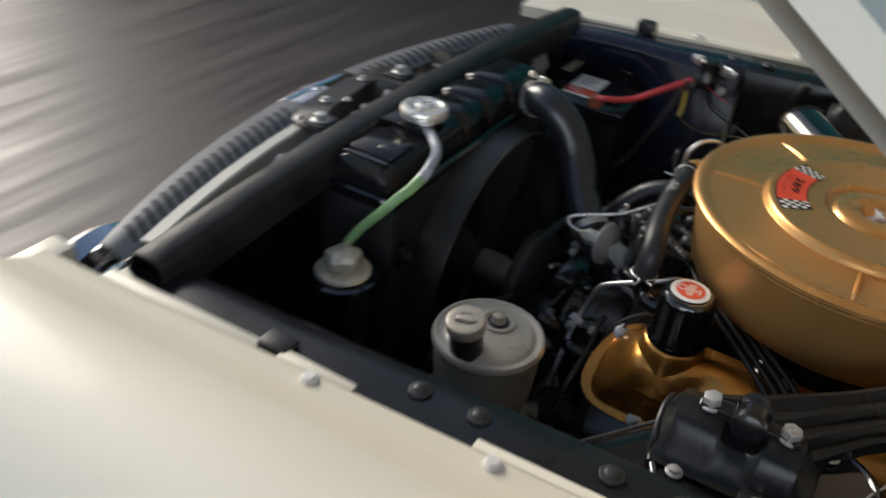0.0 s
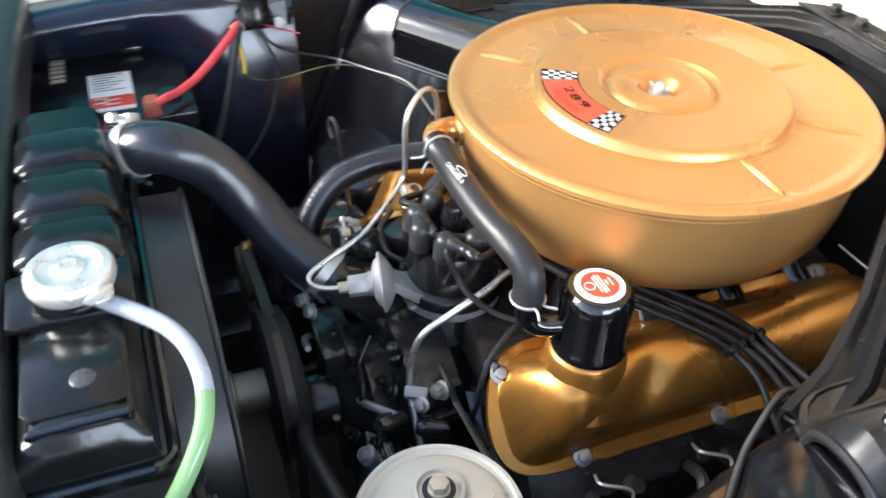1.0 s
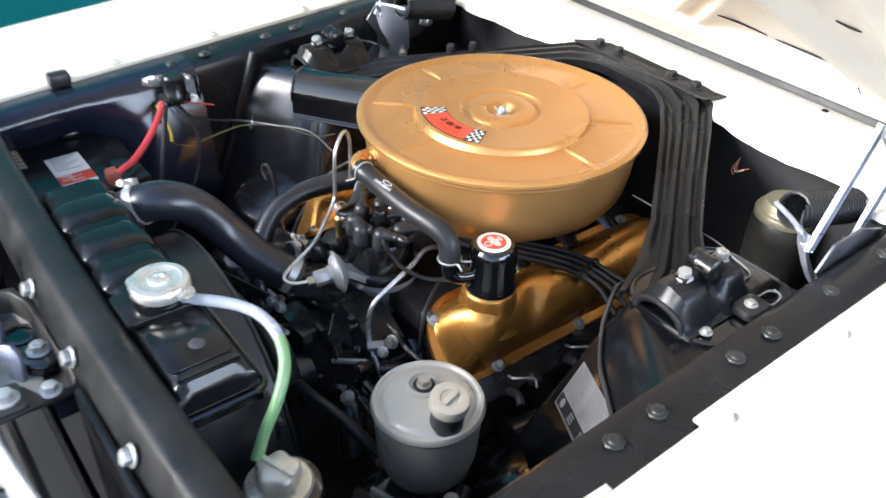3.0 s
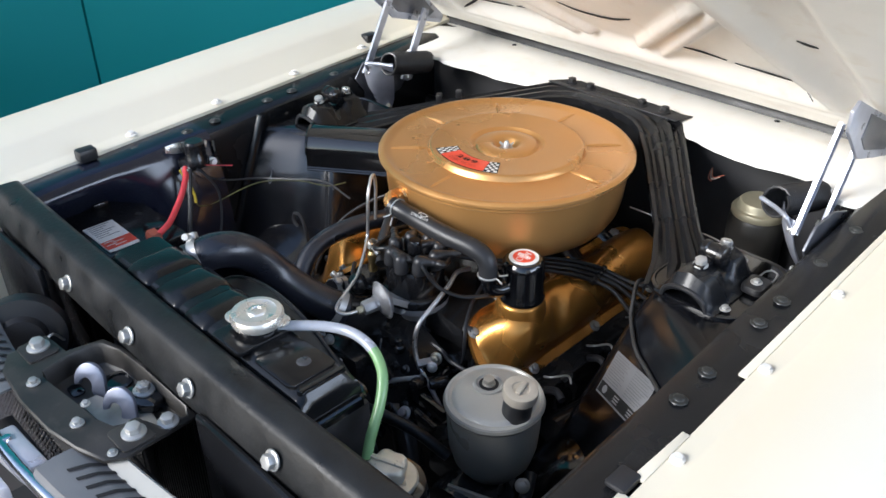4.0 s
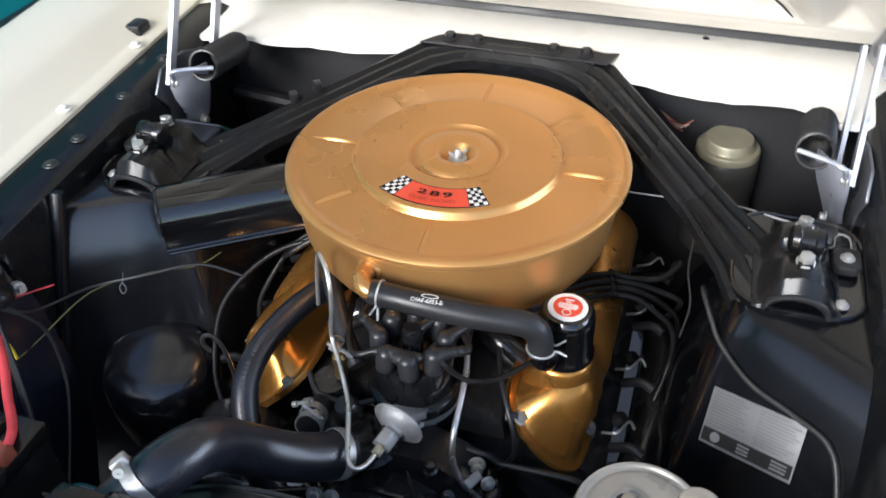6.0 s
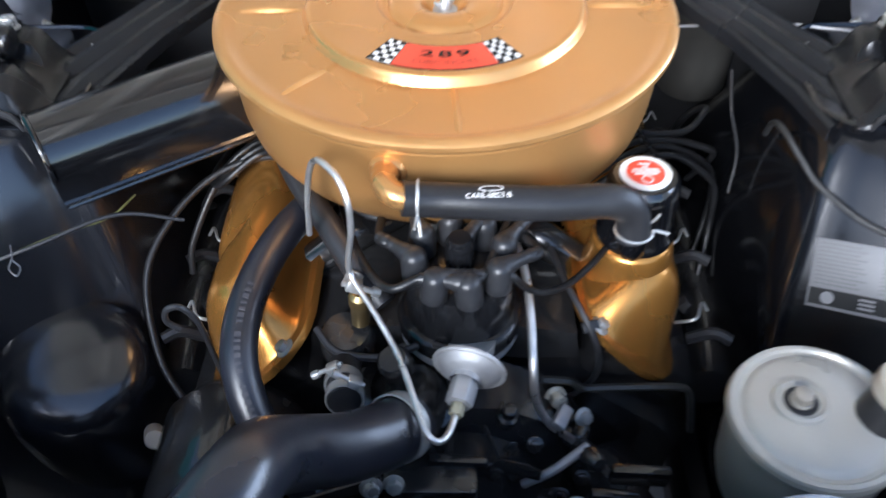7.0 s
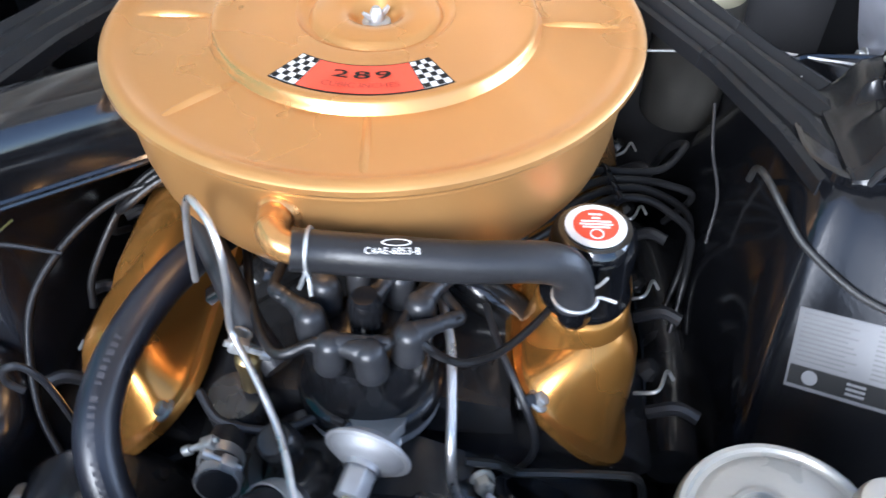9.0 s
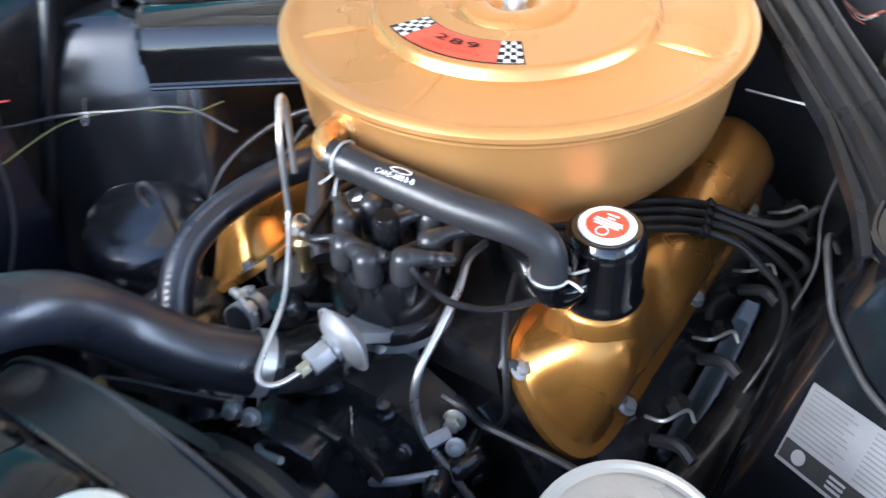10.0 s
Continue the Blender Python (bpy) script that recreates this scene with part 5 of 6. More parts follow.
# ---- radiator, shroud, fan ----
rad = thing("radiator", (0.0, -0.57, 0.45), "black radiator with top tank and filler cap", "radiator")
rows = []
for k, x in enumerate((-0.208, -0.203, -0.194, -0.178, -0.155, -0.15, -0.128, -0.123, -0.098, -0.093, -0.071, -0.066, -0.041, -0.036, -0.014, -0.009, 0.016, 0.05, 0.1, 0.15, 0.2, 0.220, 0.228, 0.234, 0.239, 0.243)):
    end = smoothstep(-0.211, -0.193, x) * (1 - smoothstep(0.231, 0.248, x))
    top = 0.872 + 0.034 * end ** 0.6
    rows.append([(x, y, z) for y, z in ((-0.622, 0.845), (-0.622, 0.862), (-0.616, min(top, 0.888)), (-0.606, top - 0.004), (-0.594, top), (-0.548, top), (-0.537, top - 0.004), (-0.529, min(top, 0.888)), (-0.524, 0.862), (-0.524, 0.845))])
tank = part("top_tank", loft(rows), TANK, rad, "gloss black ribbed top tank")
for x0, x1 in ((-0.150, -0.090), (-0.074, -0.017), (-0.001, 0.050)):
    rows = []
    for x, g in ((x0, 0.0), (x0 + 0.003, 0.72), (x0 + 0.008, 1.0), (x1 - 0.008, 1.0), (x1 - 0.003, 0.72), (x1, 0.0)):
        rows.append([(x, y, z) for y, z in ((-0.6205 - 0.003 * g, 0.872), (-0.6165 - 0.0035 * g, 0.889 + 0.002 * g), (-0.607 - 0.002 * g, 0.901 + 0.005 * g), (-0.594, 0.9045 + 0.006 * g), (-0.571, 0.9045 + 0.006 * g), (-0.548, 0.9045 + 0.006 * g), (-0.536 + 0.002 * g, 0.901 + 0.005 * g), (-0.529 + 0.0035 * g, 0.889 + 0.002 * g), (-0.5245 + 0.003 * g, 0.872))])
    part("tank_saddle", loft(rows, False, False), TANK, tank, smooth=60)
part("tank_lip", box((-0.205, -0.634, 0.868), (0.235, -0.620, 0.876), 0.002), TANK, tank)
bead = [(x, y, 0.866) for x, y in rounded(-0.212, -0.628, 0.246, -0.518, 0.014, 6)]
part("tank_seam", tube(bead + bead[:1], 0.0042, 8, 1, None, True), BLACK_GLOSS, tank)
part("tank_step", prism([(0.142, -0.596), (0.152, -0.552), (0.160, -0.541), (0.214, -0.539), (0.218, -0.546), (0.218, -0.600), (0.211, -0.606), (0.150, -0.606)], 0.9050, 0.9080, None, 0.0012), TANK, tank)
part("tank_ridge", prism(rounded(0.2250, -0.603, 0.2315, -0.537, 0.003), 0.896, 0.9085, None, 0.002), BLACK_GLOSS, tank)
part("tank_dimple", lathe([(0.0088, 0), (0.0078, 0.0008), (0.0, 0.0010)], (0.190, -0.566, 0.908), (0, 0, 1), 20), GREY_CAP_DARK, tank)
part("neck_boss", prism(rounded(-0.03, -0.045, 0.03, 0.045, 0.006), 0.905, 0.911, Matrix.Translation((0.1, -0.57, 0)), 0.0015), TANK, tank)
part("core", box((-0.205, -0.615, 0.44), (0.232, -0.53, 0.846), 0.004), DARK, rad, "dark finned core")
fins = bmesh.new()
for k in range(48):
    box((-0.2 + 0.009 * k, -0.6175, 0.45), (-0.1975 + 0.009 * k, -0.6155, 0.84), 0, None, fins)
tagged(part("core_grid", fins, BLACK_SATIN, rad), "", "", "", "stuff")
for x in (-0.21, 0.236):
    part("side_channel", box((x - 0.008, -0.63, 0.44), (x + 0.008, -0.515, 0.85), 0.004), BLACK_SATIN, rad)
part("filler_neck", lathe([(0.026, 0.905), (0.026, 0.922), (0.03, 0.924), (0.03, 0.927), (0, 0.927)], (0.1, -0.566, 0), (0, 0, 1), 32), BLACK_GLOSS, rad)
part("inlet_neck", tube([(-0.175, -0.57, 0.852), (-0.165, -0.548, 0.860), (-0.152, -0.526, 0.869)], 0.0245, 18), BLACK_GLOSS, rad)
rcap = part("pressure_cap", lathe([(0.031, 0.920), (0.0325, 0.924), (0.0325, 0.930), (0.0305, 0.9335), (0.024, 0.9345), (0.0225, 0.9335), (0.012, 0.9335), (0.0105, 0.9355), (0.006, 0.9365), (0.005, 0.935), (0, 0.935)], (0.1, -0.566, 0), (0, 0, 1), 48), TIN, rad, "tinned pressure cap")
for a in (35, 215):
    part("cap_ear", prism([(0.026, -0.015), (0.034, -0.011), (0.0385, -0.0075), (0.0405, -0.003), (0.0405, 0.003), (0.0385, 0.0075), (0.034, 0.011), (0.026, 0.015)], 0.921, 0.9245, Matrix.Translation((0.1, -0.566, 0)) @ pose(0, 0, 0, 0, 0, a), 0.001), TIN, rcap)

over = thing("overflow_hose", (0.2, -0.52, 0.88), "clear vinyl overflow hose half full of green coolant", "hose")
OV = [(0.112, -0.556, 0.913), (0.149, -0.518, 0.912), (0.172, -0.502, 0.912), (0.195, -0.494, 0.911), (0.217, -0.491, 0.905), (0.237, -0.494, 0.896), (0.254, -0.503, 0.884), (0.267, -0.520, 0.862), (0.275, -0.541, 0.836), (0.282, -0.556, 0.812)]
ovl = spline(OV, 8)
part("clear_length", tube(ovl[:36], 0.0066, 14, 1, None, True), HOSE_CLEAR, over, "clear vinyl length")
part("green_length", tube(ovl[35:], 0.0066, 14, 1, None, True), HOSE_GREEN, over, "green coolant filled length")

bottle = thing("coolant_bottle", (0.305, -0.545, 0.5), "black overflow canister with a bright cap", "bottle")
part("canister", lathe([(0, 0.5), (0.045, 0.5), (0.048, 0.51), (0.048, 0.77), (0.044, 0.782), (0.03, 0.786), (0, 0.786)], (0.305, -0.545, 0), (0, 0, 1), 32), BLACK_GLOSS, bottle)
part("cap_flange", lathe([(0.028, 0.784), (0.035, 0.786), (0.036, 0.789), (0.034, 0.792), (0.028, 0.7935), (0, 0.794)], (0.305, -0.545, 0), (0, 0, 1), 36), AGED_TIN, bottle)
lobes = [((0.0225 + 0.0022 * math.cos(5 * radians(a))) * math.cos(radians(a)), (0.0225 + 0.0022 * math.cos(5 * radians(a))) * math.sin(radians(a))) for a in range(0, 360, 8)]
bcap = part("cap", loft([[(0.305 + x * k, -0.545 + y * k, z) for x, y in lobes] for z, k in ((0.793, 0.8), (0.797, 0.82), (0.799, 1.0), (0.809, 1.0), (0.8135, 0.92), (0.8155, 0.78))]), AGED_TIN, bottle, "lobed bright cap")
part("cap_grip", box((-0.023, -0.003, 0.8155), (0.023, 0.003, 0.8185), 0.001, Matrix.Translation((0.305, -0.545, 0)) @ pose(0, 0, 0, 0, 0, 20)), AGED_TIN, bcap)

shroud = thing("fan_shroud", (0, -0.5, 0.62), "black fan shroud with a round opening", "fan shroud")
rows, backs = [], []
FX, FZ = -0.012, 0.648
for k in range(73):
    a = 2 * math.pi * k / 72
    c, s_ = math.cos(a), math.sin(a)
    sq = max(0.2185, 1 / max(abs(c) / 0.235, abs(s_) / 0.198))
    backs.append([(FX + c * r, y, FZ + s_ * r) for r, y in ((sq, -0.5235), (0.2165, -0.5215))])
    rows.append([(FX + c * r, y, FZ + s_ * r) for r, y in ((0.2165, -0.5195), (0.2165, -0.513), (0.2155, -0.476), (0.2175, -0.4735))])
shell = part("shell", sheet(rows, 0.002), BLACK_DUSTY, shroud)
part("mounting_plate", sheet(backs, 0.0015), LINER, shroud)
part("rolled_lip", tube([(FX + 0.2165 * math.cos(radians(a)), -0.473, FZ + 0.2165 * math.sin(radians(a))) for a in range(0, 361, 6)], 0.0028, 8, 2), BLACK_DUSTY, shroud)
for x, z in ((-0.222, 0.78), (-0.222, 0.50), (0.222, 0.78), (0.222, 0.50)):
    part("mounting_tab", box((x - 0.012, -0.520, z - 0.014), (x + 0.012, -0.505, z + 0.014), 0.003), BLACK_PAINT, shroud)
    bolt((x, -0.505, z), (0, 1, 0), shroud, 0.006, BLACK_ENGINE, 1.4, 0.8)

fan = thing("cooling_fan", (0.0, -0.49, 0.648), "black bladed fan with a dull spacer hub", "fan")
part("spacer", lathe([(0.0, 0.100), (0.024, 0.100), (0.026, 0.097), (0.026, 0.060), (0.022, 0.058), (0.022, 0.022), (0.034, 0.018), (0.034, 0), (0, 0)], (0.0, -0.402, 0.648), (0, -1, 0), 32), material("dull_spacer", (0.27, 0.265, 0.24), 0.42, 0.5, 0.15, 40, 260, 0.08), fan, "dull metal fan spacer")
part("pulley", lathe([(0.0, 0.03), (0.075, 0.03), (0.085, 0.026), (0.08, 0.016), (0.08, 0.012), (0.085, 0.002), (0.07, -0.004), (0, -0.004)], (0.0, -0.398, 0.648), (0, -1, 0), 40), LINER, fan)
part("hub_plate", lathe([(0, 0.004), (0.055, 0.004), (0.058, 0.002), (0.058, 0), (0, 0)], (0.0, -0.499, 0.648), (0, -1, 0), 32), BLACK_SATIN, fan)
for k in range(5):
    a = radians(72 * k + 36)
    c, s_ = math.cos(a), math.sin(a)
    rows = []
    for r, w, tw in ((0.03, 0.02, 0.15), (0.07, 0.030, 0.25), (0.12, 0.040, 0.3), (0.17, 0.046, 0.3), (0.205, 0.046, 0.3)):
        mid = v3(c * r, -0.500, 0.648 + s_ * r)
        e = v3(-s_, 0, c)
        rows.append([mid + e * (o * w * math.cos(tw)) + v3(0, o * w * math.sin(tw), 0) for o in (-1, -0.4, 0.3, 1)])
    part("blade", sheet(rows, 0.002), BLACK_SATIN, fan)
belt = thing("fan_belt", (0, -0.39, 0.6), "black rubber drive belt", "belt")
loop = [(0.081 * math.cos(radians(a)), -0.4115, 0.648 + 0.081 * math.sin(radians(a))) for a in range(112, -31, -13)]
loop = [(-0.20, -0.4115, 0.687), (-0.15, -0.4115, 0.702), (-0.09, -0.4115, 0.7165)] + loop + [(0.072, -0.4115, 0.53), (0.06, -0.4115, 0.44), (0.0, -0.4115, 0.40), (-0.06, -0.4115, 0.43), (-0.15, -0.4115, 0.54), (-0.222, -0.4115, 0.63), (-0.224, -0.4115, 0.665), (-0.20, -0.4115, 0.687)]
part("belt", sheet([[(x, y + o, z) for o in (-0.0055, -0.0025, 0.0025, 0.0055)] for x, y, z in spline(loop, 5)], 0.006), material("worn_belt", (0.034, 0.031, 0.026), 0.5, 0.0, 0.25, 30, 260, 0.06), belt)
alt = thing("alternator", (-0.19, -0.36, 0.6), "dark alternator with tan end plug", "alternator")
part("housing", lathe([(0, 0.06), (0.055, 0.06), (0.066, 0.05), (0.07, 0.03), (0.07, -0.05), (0.055, -0.07), (0, -0.07)], (-0.19, -0.33, 0.65), (0, -1, 0), 32), BLACK_ENGINE, alt)
part("alternator_pulley", lathe([(0, 0.02), (0.034, 0.02), (0.037, 0.016), (0.03, 0.008), (0.037, 0), (0, 0)], (-0.19, -0.4015, 0.65), (0, -1, 0), 24), material("dull_pulley", (0.10, 0.09, 0.06), 0.45, 0.5, 0.2, 40, 260, 0.06), alt)
part("end_plug", lathe([(0.011, -0.03), (0.011, 0.012), (0.009, 0.015), (0, 0.015)], (-0.203, -0.281, 0.662), (0.2, -0.75, 0.6), 16), GREY_CAP, alt)
part("end_plug", lathe([(0.0095, -0.03), (0.0095, 0.003), (0.0085, 0.005), (0, 0.005)], (-0.271, -0.287, 0.648), (0.35, -0.65, 0.68), 18), GREY_CAP, alt)

# ---- power steering reservoir ----
ps = thing("power_steering_pump", (0.29, -0.345, 0.6), "grey enamelled power steering reservoir with filler cap", "pump")
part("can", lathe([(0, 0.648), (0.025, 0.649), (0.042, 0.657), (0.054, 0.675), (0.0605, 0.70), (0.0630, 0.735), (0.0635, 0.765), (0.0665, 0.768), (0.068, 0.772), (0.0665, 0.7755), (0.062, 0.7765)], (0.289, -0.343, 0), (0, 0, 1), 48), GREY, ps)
part("lid", lathe([(0.0665, 0.7755), (0.0655, 0.7785), (0.0620, 0.7790), (0.0600, 0.7768), (0.0565, 0.7765), (0.0535, 0.7800), (0.050, 0.7818), (0.03, 0.7860), (0, 0.7872)], (0.289, -0.343, 0), (0, 0, 1), 48), LID_LIT, ps, "grey enamelled lid, toplight put into its colour")
part("stud_boss", lathe([(0.022, -0.003), (0.0205, 0.0025), (0.0175, 0.0035), (0.0155, 0.0005), (0, 0.0005)], (0.275, -0.339, 0.787), (0, 0, 1), 28), LID_LIT, ps)
part("stud_seal", lathe([(0.0132, 0), (0.0132, 0.0010), (0.009, 0.0010), (0.009, 0)], (0.275, -0.339, 0.7876), (0, 0, 1), 28), RUBBER, ps, "black rubber seal ring")
bolt((0.275, -0.339, 0.7885), (0, 0, 1), ps, 0.0082, GREY_CAP, 1.1, 0.9)
nk = v3(0.16, -0.05, 1).normalized()
part("filler_tube", lathe([(0.0195, -0.01), (0.0190, 0.034), (0, 0.034)], (0.332, -0.349, 0.780), nk, 28), BLACK_SATIN, ps)
pcap = part("filler_cap", lathe([(0.0205, 0.032), (0.0225, 0.034), (0.0230, 0.044), (0.0220, 0.0475), (0.0195, 0.0485), (0.0115, 0.0480), (0.0105, 0.0465), (0.0, 0.0465)], (0.332, -0.349, 0.780), nk, 36), GREY_CAP, ps, "pale tan filler cap")
part("cap_grip", prism([(-0.011, -0.0035), (0.011, -0.0035), (0.013, 0.0), (0.011, 0.0035), (-0.011, 0.0035)], 0.0465, 0.0500, place((0.332, -0.349, 0.780), nk) @ pose(0, 0, 0, 0, 0, 30), 0.001), GREY_CAP, pcap)
part("pump_body", lathe([(0.05, -0.05), (0.055, 0.0), (0.05, 0.03), (0, 0.03)], (0.285, -0.39, 0.60), (0, -1, 0), 28), BLACK_ENGINE, ps)
part("bracket", prism([(-0.04, 0), (0.06, 0.0), (0.08, -0.09), (-0.02, -0.1)], -0.003, 0.003, Matrix.Translation((0.31, -0.40, 0.655)) @ pose(0, 0, 0, 78, 0, 20), 0.001), GREY_CAP, ps)
part("return_hose", tube([(0.34, -0.32, 0.655), (0.355, -0.35, 0.64), (0.35, -0.38, 0.60), (0.33, -0.40, 0.55)], 0.009, 10), RUBBER, ps)
bolt((0.352, -0.352, 0.665), (0.4, -0.6, 0.6), ps, 0.008, GREY_CAP, 1.3, 1.0)
ph = thing("power_steering_hose", (0.2, -0.38, 0.62), "black power steering hose", "hose")
part("hose", tube([(0.24, -0.38, 0.66), (0.19, -0.40, 0.69), (0.12, -0.41, 0.685), (0.05, -0.40, 0.65), (0.0, -0.38, 0.58)], 0.0085, 10), RUBBER, ph)

# ---- battery ----
batt = thing("battery", (-0.42, -0.52, 0.6), "black battery with a white and red label", "battery")
bm4 = Matrix.Translation((-0.415, -0.535, 0)) @ pose(0, 0, 0, 0, 0, 0)
part("case", box((-0.137, -0.085, 0.6), (0.082, 0.105, 0.792), 0.006, bm4), PLASTIC, batt)
part("case_top", box((-0.140, -0.088, 0.785), (0.085, 0.108, 0.806), 0.004, bm4), PLASTIC, batt)
for x, y in ((-0.118, 0.045), (0.030, 0.078)):
    part("vent_cover", box((x - 0.019, y - 0.015, 0.805), (x + 0.019, y + 0.015, 0.816), 0.004, bm4), PLASTIC, batt)
bl = part("label", box((-0.045, -0.016, 0.8065), (0.055, 0.037, 0.8085), 0.0004, bm4), WHITE_INK, batt, "white battery label with red band")
part("label_band", box((0.020, -0.0155, 0.8087), (0.048, 0.0365, 0.8093), 0.0002, bm4), RED, bl)
tb = bmesh.new()
for k in range(7):
    box((-0.040 + 0.007 * k, -0.010, 0.8087), (-0.0388 + 0.007 * k, 0.028 - 0.008 * (k % 3), 0.8091), 0, bm4, tb)
part("print_block", tb, FOIL_TEXT, bl)
wb = bmesh.new()
for k in range(4):
    box((0.024 + 0.0055 * k, -0.011 + 0.012 * (k % 2), 0.8094), (0.026 + 0.0055 * k, 0.006 + 0.014 * (k % 2), 0.8097), 0, bm4, wb)
part("print_block", wb, WHITE_INK, bl)
eb = bmesh.new()
for k in range(6):
    box((-0.115 + 0.013 * k, -0.060, 0.8062), (-0.106 + 0.013 * k, -0.042, 0.8068), 0, bm4, eb)
part("print_block", eb, GREY, batt)
part("terminal_cover", loft([[(x * k - 0.345, y * k - 0.480, z) for x, y in rounded(-0.014, -0.010, 0.014, 0.010, 0.004)] for z, k in ((0.806, 1.0), (0.819, 0.95), (0.824, 0.75))]), TERRACOTTA, batt, "red rubber terminal cover")

cable = thing("battery_cable", (-0.4, -0.42, 0.8), "red battery cable rising to the starter relay", "cable")
part("cable", tube([(-0.335, -0.474, 0.822), (-0.338, -0.462, 0.826), (-0.352, -0.446, 0.824), (-0.378, -0.420, 0.826), (-0.400, -0.392, 0.840), (-0.428, -0.366, 0.852), (-0.455, -0.350, 0.856)], 0.0052, 12), RED_CABLE, cable)

relay = thing("starter_relay", (-0.47, -0.34, 0.87), "black starter relay on a zinc foot", "relay")
rd = v3(1, 0.0, 0.0)
part("foot", prism([(-0.045, -0.008), (-0.03, -0.013), (0.03, -0.013), (0.045, -0.008), (0.045, 0.008), (0.03, 0.013), (-0.03, 0.013), (-0.045, 0.008)], 0, 0.0022, Matrix.Translation((-0.4875, -0.343, 0.890)) @ Matrix(((0, 0, 1, 0), (1, 0, 0, 0), (0, 1, 0, 0), (0, 0, 0, 1))) @ pose(0, 0, 0, 0, 0, -9) @ Matrix.Diagonal((0.92, 0.75, 1, 1)), 0.0006), TIN, relay)
part("case", lathe([(0.020, 0), (0.020, 0.012), (0.0185, 0.014), (0.0185, 0.040), (0.015, 0.044), (0, 0.044)], (-0.456, -0.343, 0.868), (0, 0, 1), 32), PLASTIC, relay)
part("case_foot", box((-0.486, -0.366, 0.856), (-0.45, -0.319, 0.875), 0.004), PLASTIC, relay)
for y in (-0.368, -0.313):
    part("terminal_stud", lathe([(0, 0.016), (0.0045, 0.016), (0.0045, 0.008), (0.0085, 0.008), (0.0085, 0.0), (0, 0)], (-0.458, y, 0.861), (0.9, -0.2, 0.2), 8), ZINC, relay)
for y in (-0.378, -0.308):
    bolt((-0.4855, y, 0.890 - 0.158 * (y + 0.343)), (1, 0, 0), relay, 0.0042, TIN, 1.3, 0.6)

relay.location += v3(0, 0.018, -0.010)

loom = thing("wiring_loom", (-0.42, -0.25, 0.84), "thin black, yellow and red wires from the relay", "wires")
part("black_wire", tube([(-0.46, -0.335, 0.856), (-0.435, -0.32, 0.835), (-0.42, -0.31, 0.80), (-0.40, -0.33, 0.74), (-0.38, -0.38, 0.68), (-0.36, -0.43, 0.64)], 0.0022, 6), RUBBER, loom)
part("black_wire", tube([(-0.458, -0.325, 0.852), (-0.445, -0.310, 0.828), (-0.438, -0.279, 0.813), (-0.412, -0.232, 0.809), (-0.353, -0.199, 0.816), (-0.293, -0.165, 0.820), (-0.24, -0.15, 0.80)], 0.0019, 6), RUBBER, loom)
part("yellow_wire", tube([(-0.457, -0.36, 0.855), (-0.448, -0.352, 0.83), (-0.438, -0.35, 0.81), (-0.433, -0.352, 0.795)], 0.0026, 6), YELLOW, loom, "yellow wire")
part("striped_wire", tube([(-0.433, -0.352, 0.795), (-0.450, -0.335, 0.775), (-0.452, -0.300, 0.770), (-0.419, -0.229, 0.796), (-0.356, -0.184, 0.807), (-0.314, -0.145, 0.797), (-0.295, -0.115, 0.80)], 0.0010, 6), material("yellow_green_wire", (0.15, 0.15, 0.05), 0.5), loom, "yellow-green wire")
part("red_wire", tube([(-0.455, -0.33, 0.857), (-0.44, -0.30, 0.85), (-0.42, -0.275, 0.848)], 0.0011, 6), RED_CABLE, loom)
part("drop_wire", tube([(-0.44, -0.35, 0.86), (-0.41, -0.38, 0.78), (-0.38, -0.42, 0.70), (-0.34, -0.47, 0.64)], 0.0045, 8), RUBBER, loom)
part("hook_wire", tube([(-0.352, -0.24, 0.838), (-0.347, -0.242, 0.832), (-0.352, -0.244, 0.824), (-0.357, -0.242, 0.83), (-0.352, -0.239, 0.84), (-0.35, -0.236, 0.852)], 0.0007, 6), HINGE_DARK, loom)

# ---- strut brace ----
brace = thing("strut_brace", (0, 0.1, 0.88), "black pressed steel brace from cowl to suspension towers", "brace")
for s in (1, -1):
    rows = []
    path = [((0.0, 0.338), (0.0, 0.258), 0.930), ((0.05, 0.336), (0.05, 0.258), 0.930), ((0.10, 0.330), (0.078, 0.250), 0.928), ((0.150, 0.305), (0.105, 0.232), 0.925), ((0.20, 0.24), (0.155, 0.178), 0.915), ((0.27, 0.145), (0.215, 0.105), 0.902), ((0.34, 0.055), (0.28, 0.025), 0.888), ((0.40, 0.0), (0.325, -0.05), 0.874), ((0.42, -0.045), (0.345, -0.10), 0.866)]
    for (ox, oy), (ix, iy), z in path:
        o, i = v3(s * ox, oy, z), v3(s * ix, iy, z)
        row = []
        for t, h in ((0.0, -0.014), (0.0, 0.0), (0.06, 0.0015), (0.14, -0.006), (0.2, -0.006), (0.28, 0.002), (0.36, 0.002), (0.44, -0.006), (0.52, -0.006), (0.6, 0.002), (0.68, 0.002), (0.76, -0.006), (0.82, -0.006), (0.92, 0.0015), (1.0, 0.0), (1.0, -0.014)):
            row.append(o.lerp(i, t) + v3(0, 0, h))
        rows.append(row)
    part("brace_leg", sheet(rows, 0.0025), BLACK_PAINT, brace)
part("brace_flange", prism([(-0.15, 0.295), (-0.128, 0.325), (-0.10, 0.338), (0.10, 0.336), (0.13, 0.330), (0.152, 0.334), (0.14, 0.295)], 0.9285, 0.9315, None, 0.0008), BLACK_SATIN, brace)
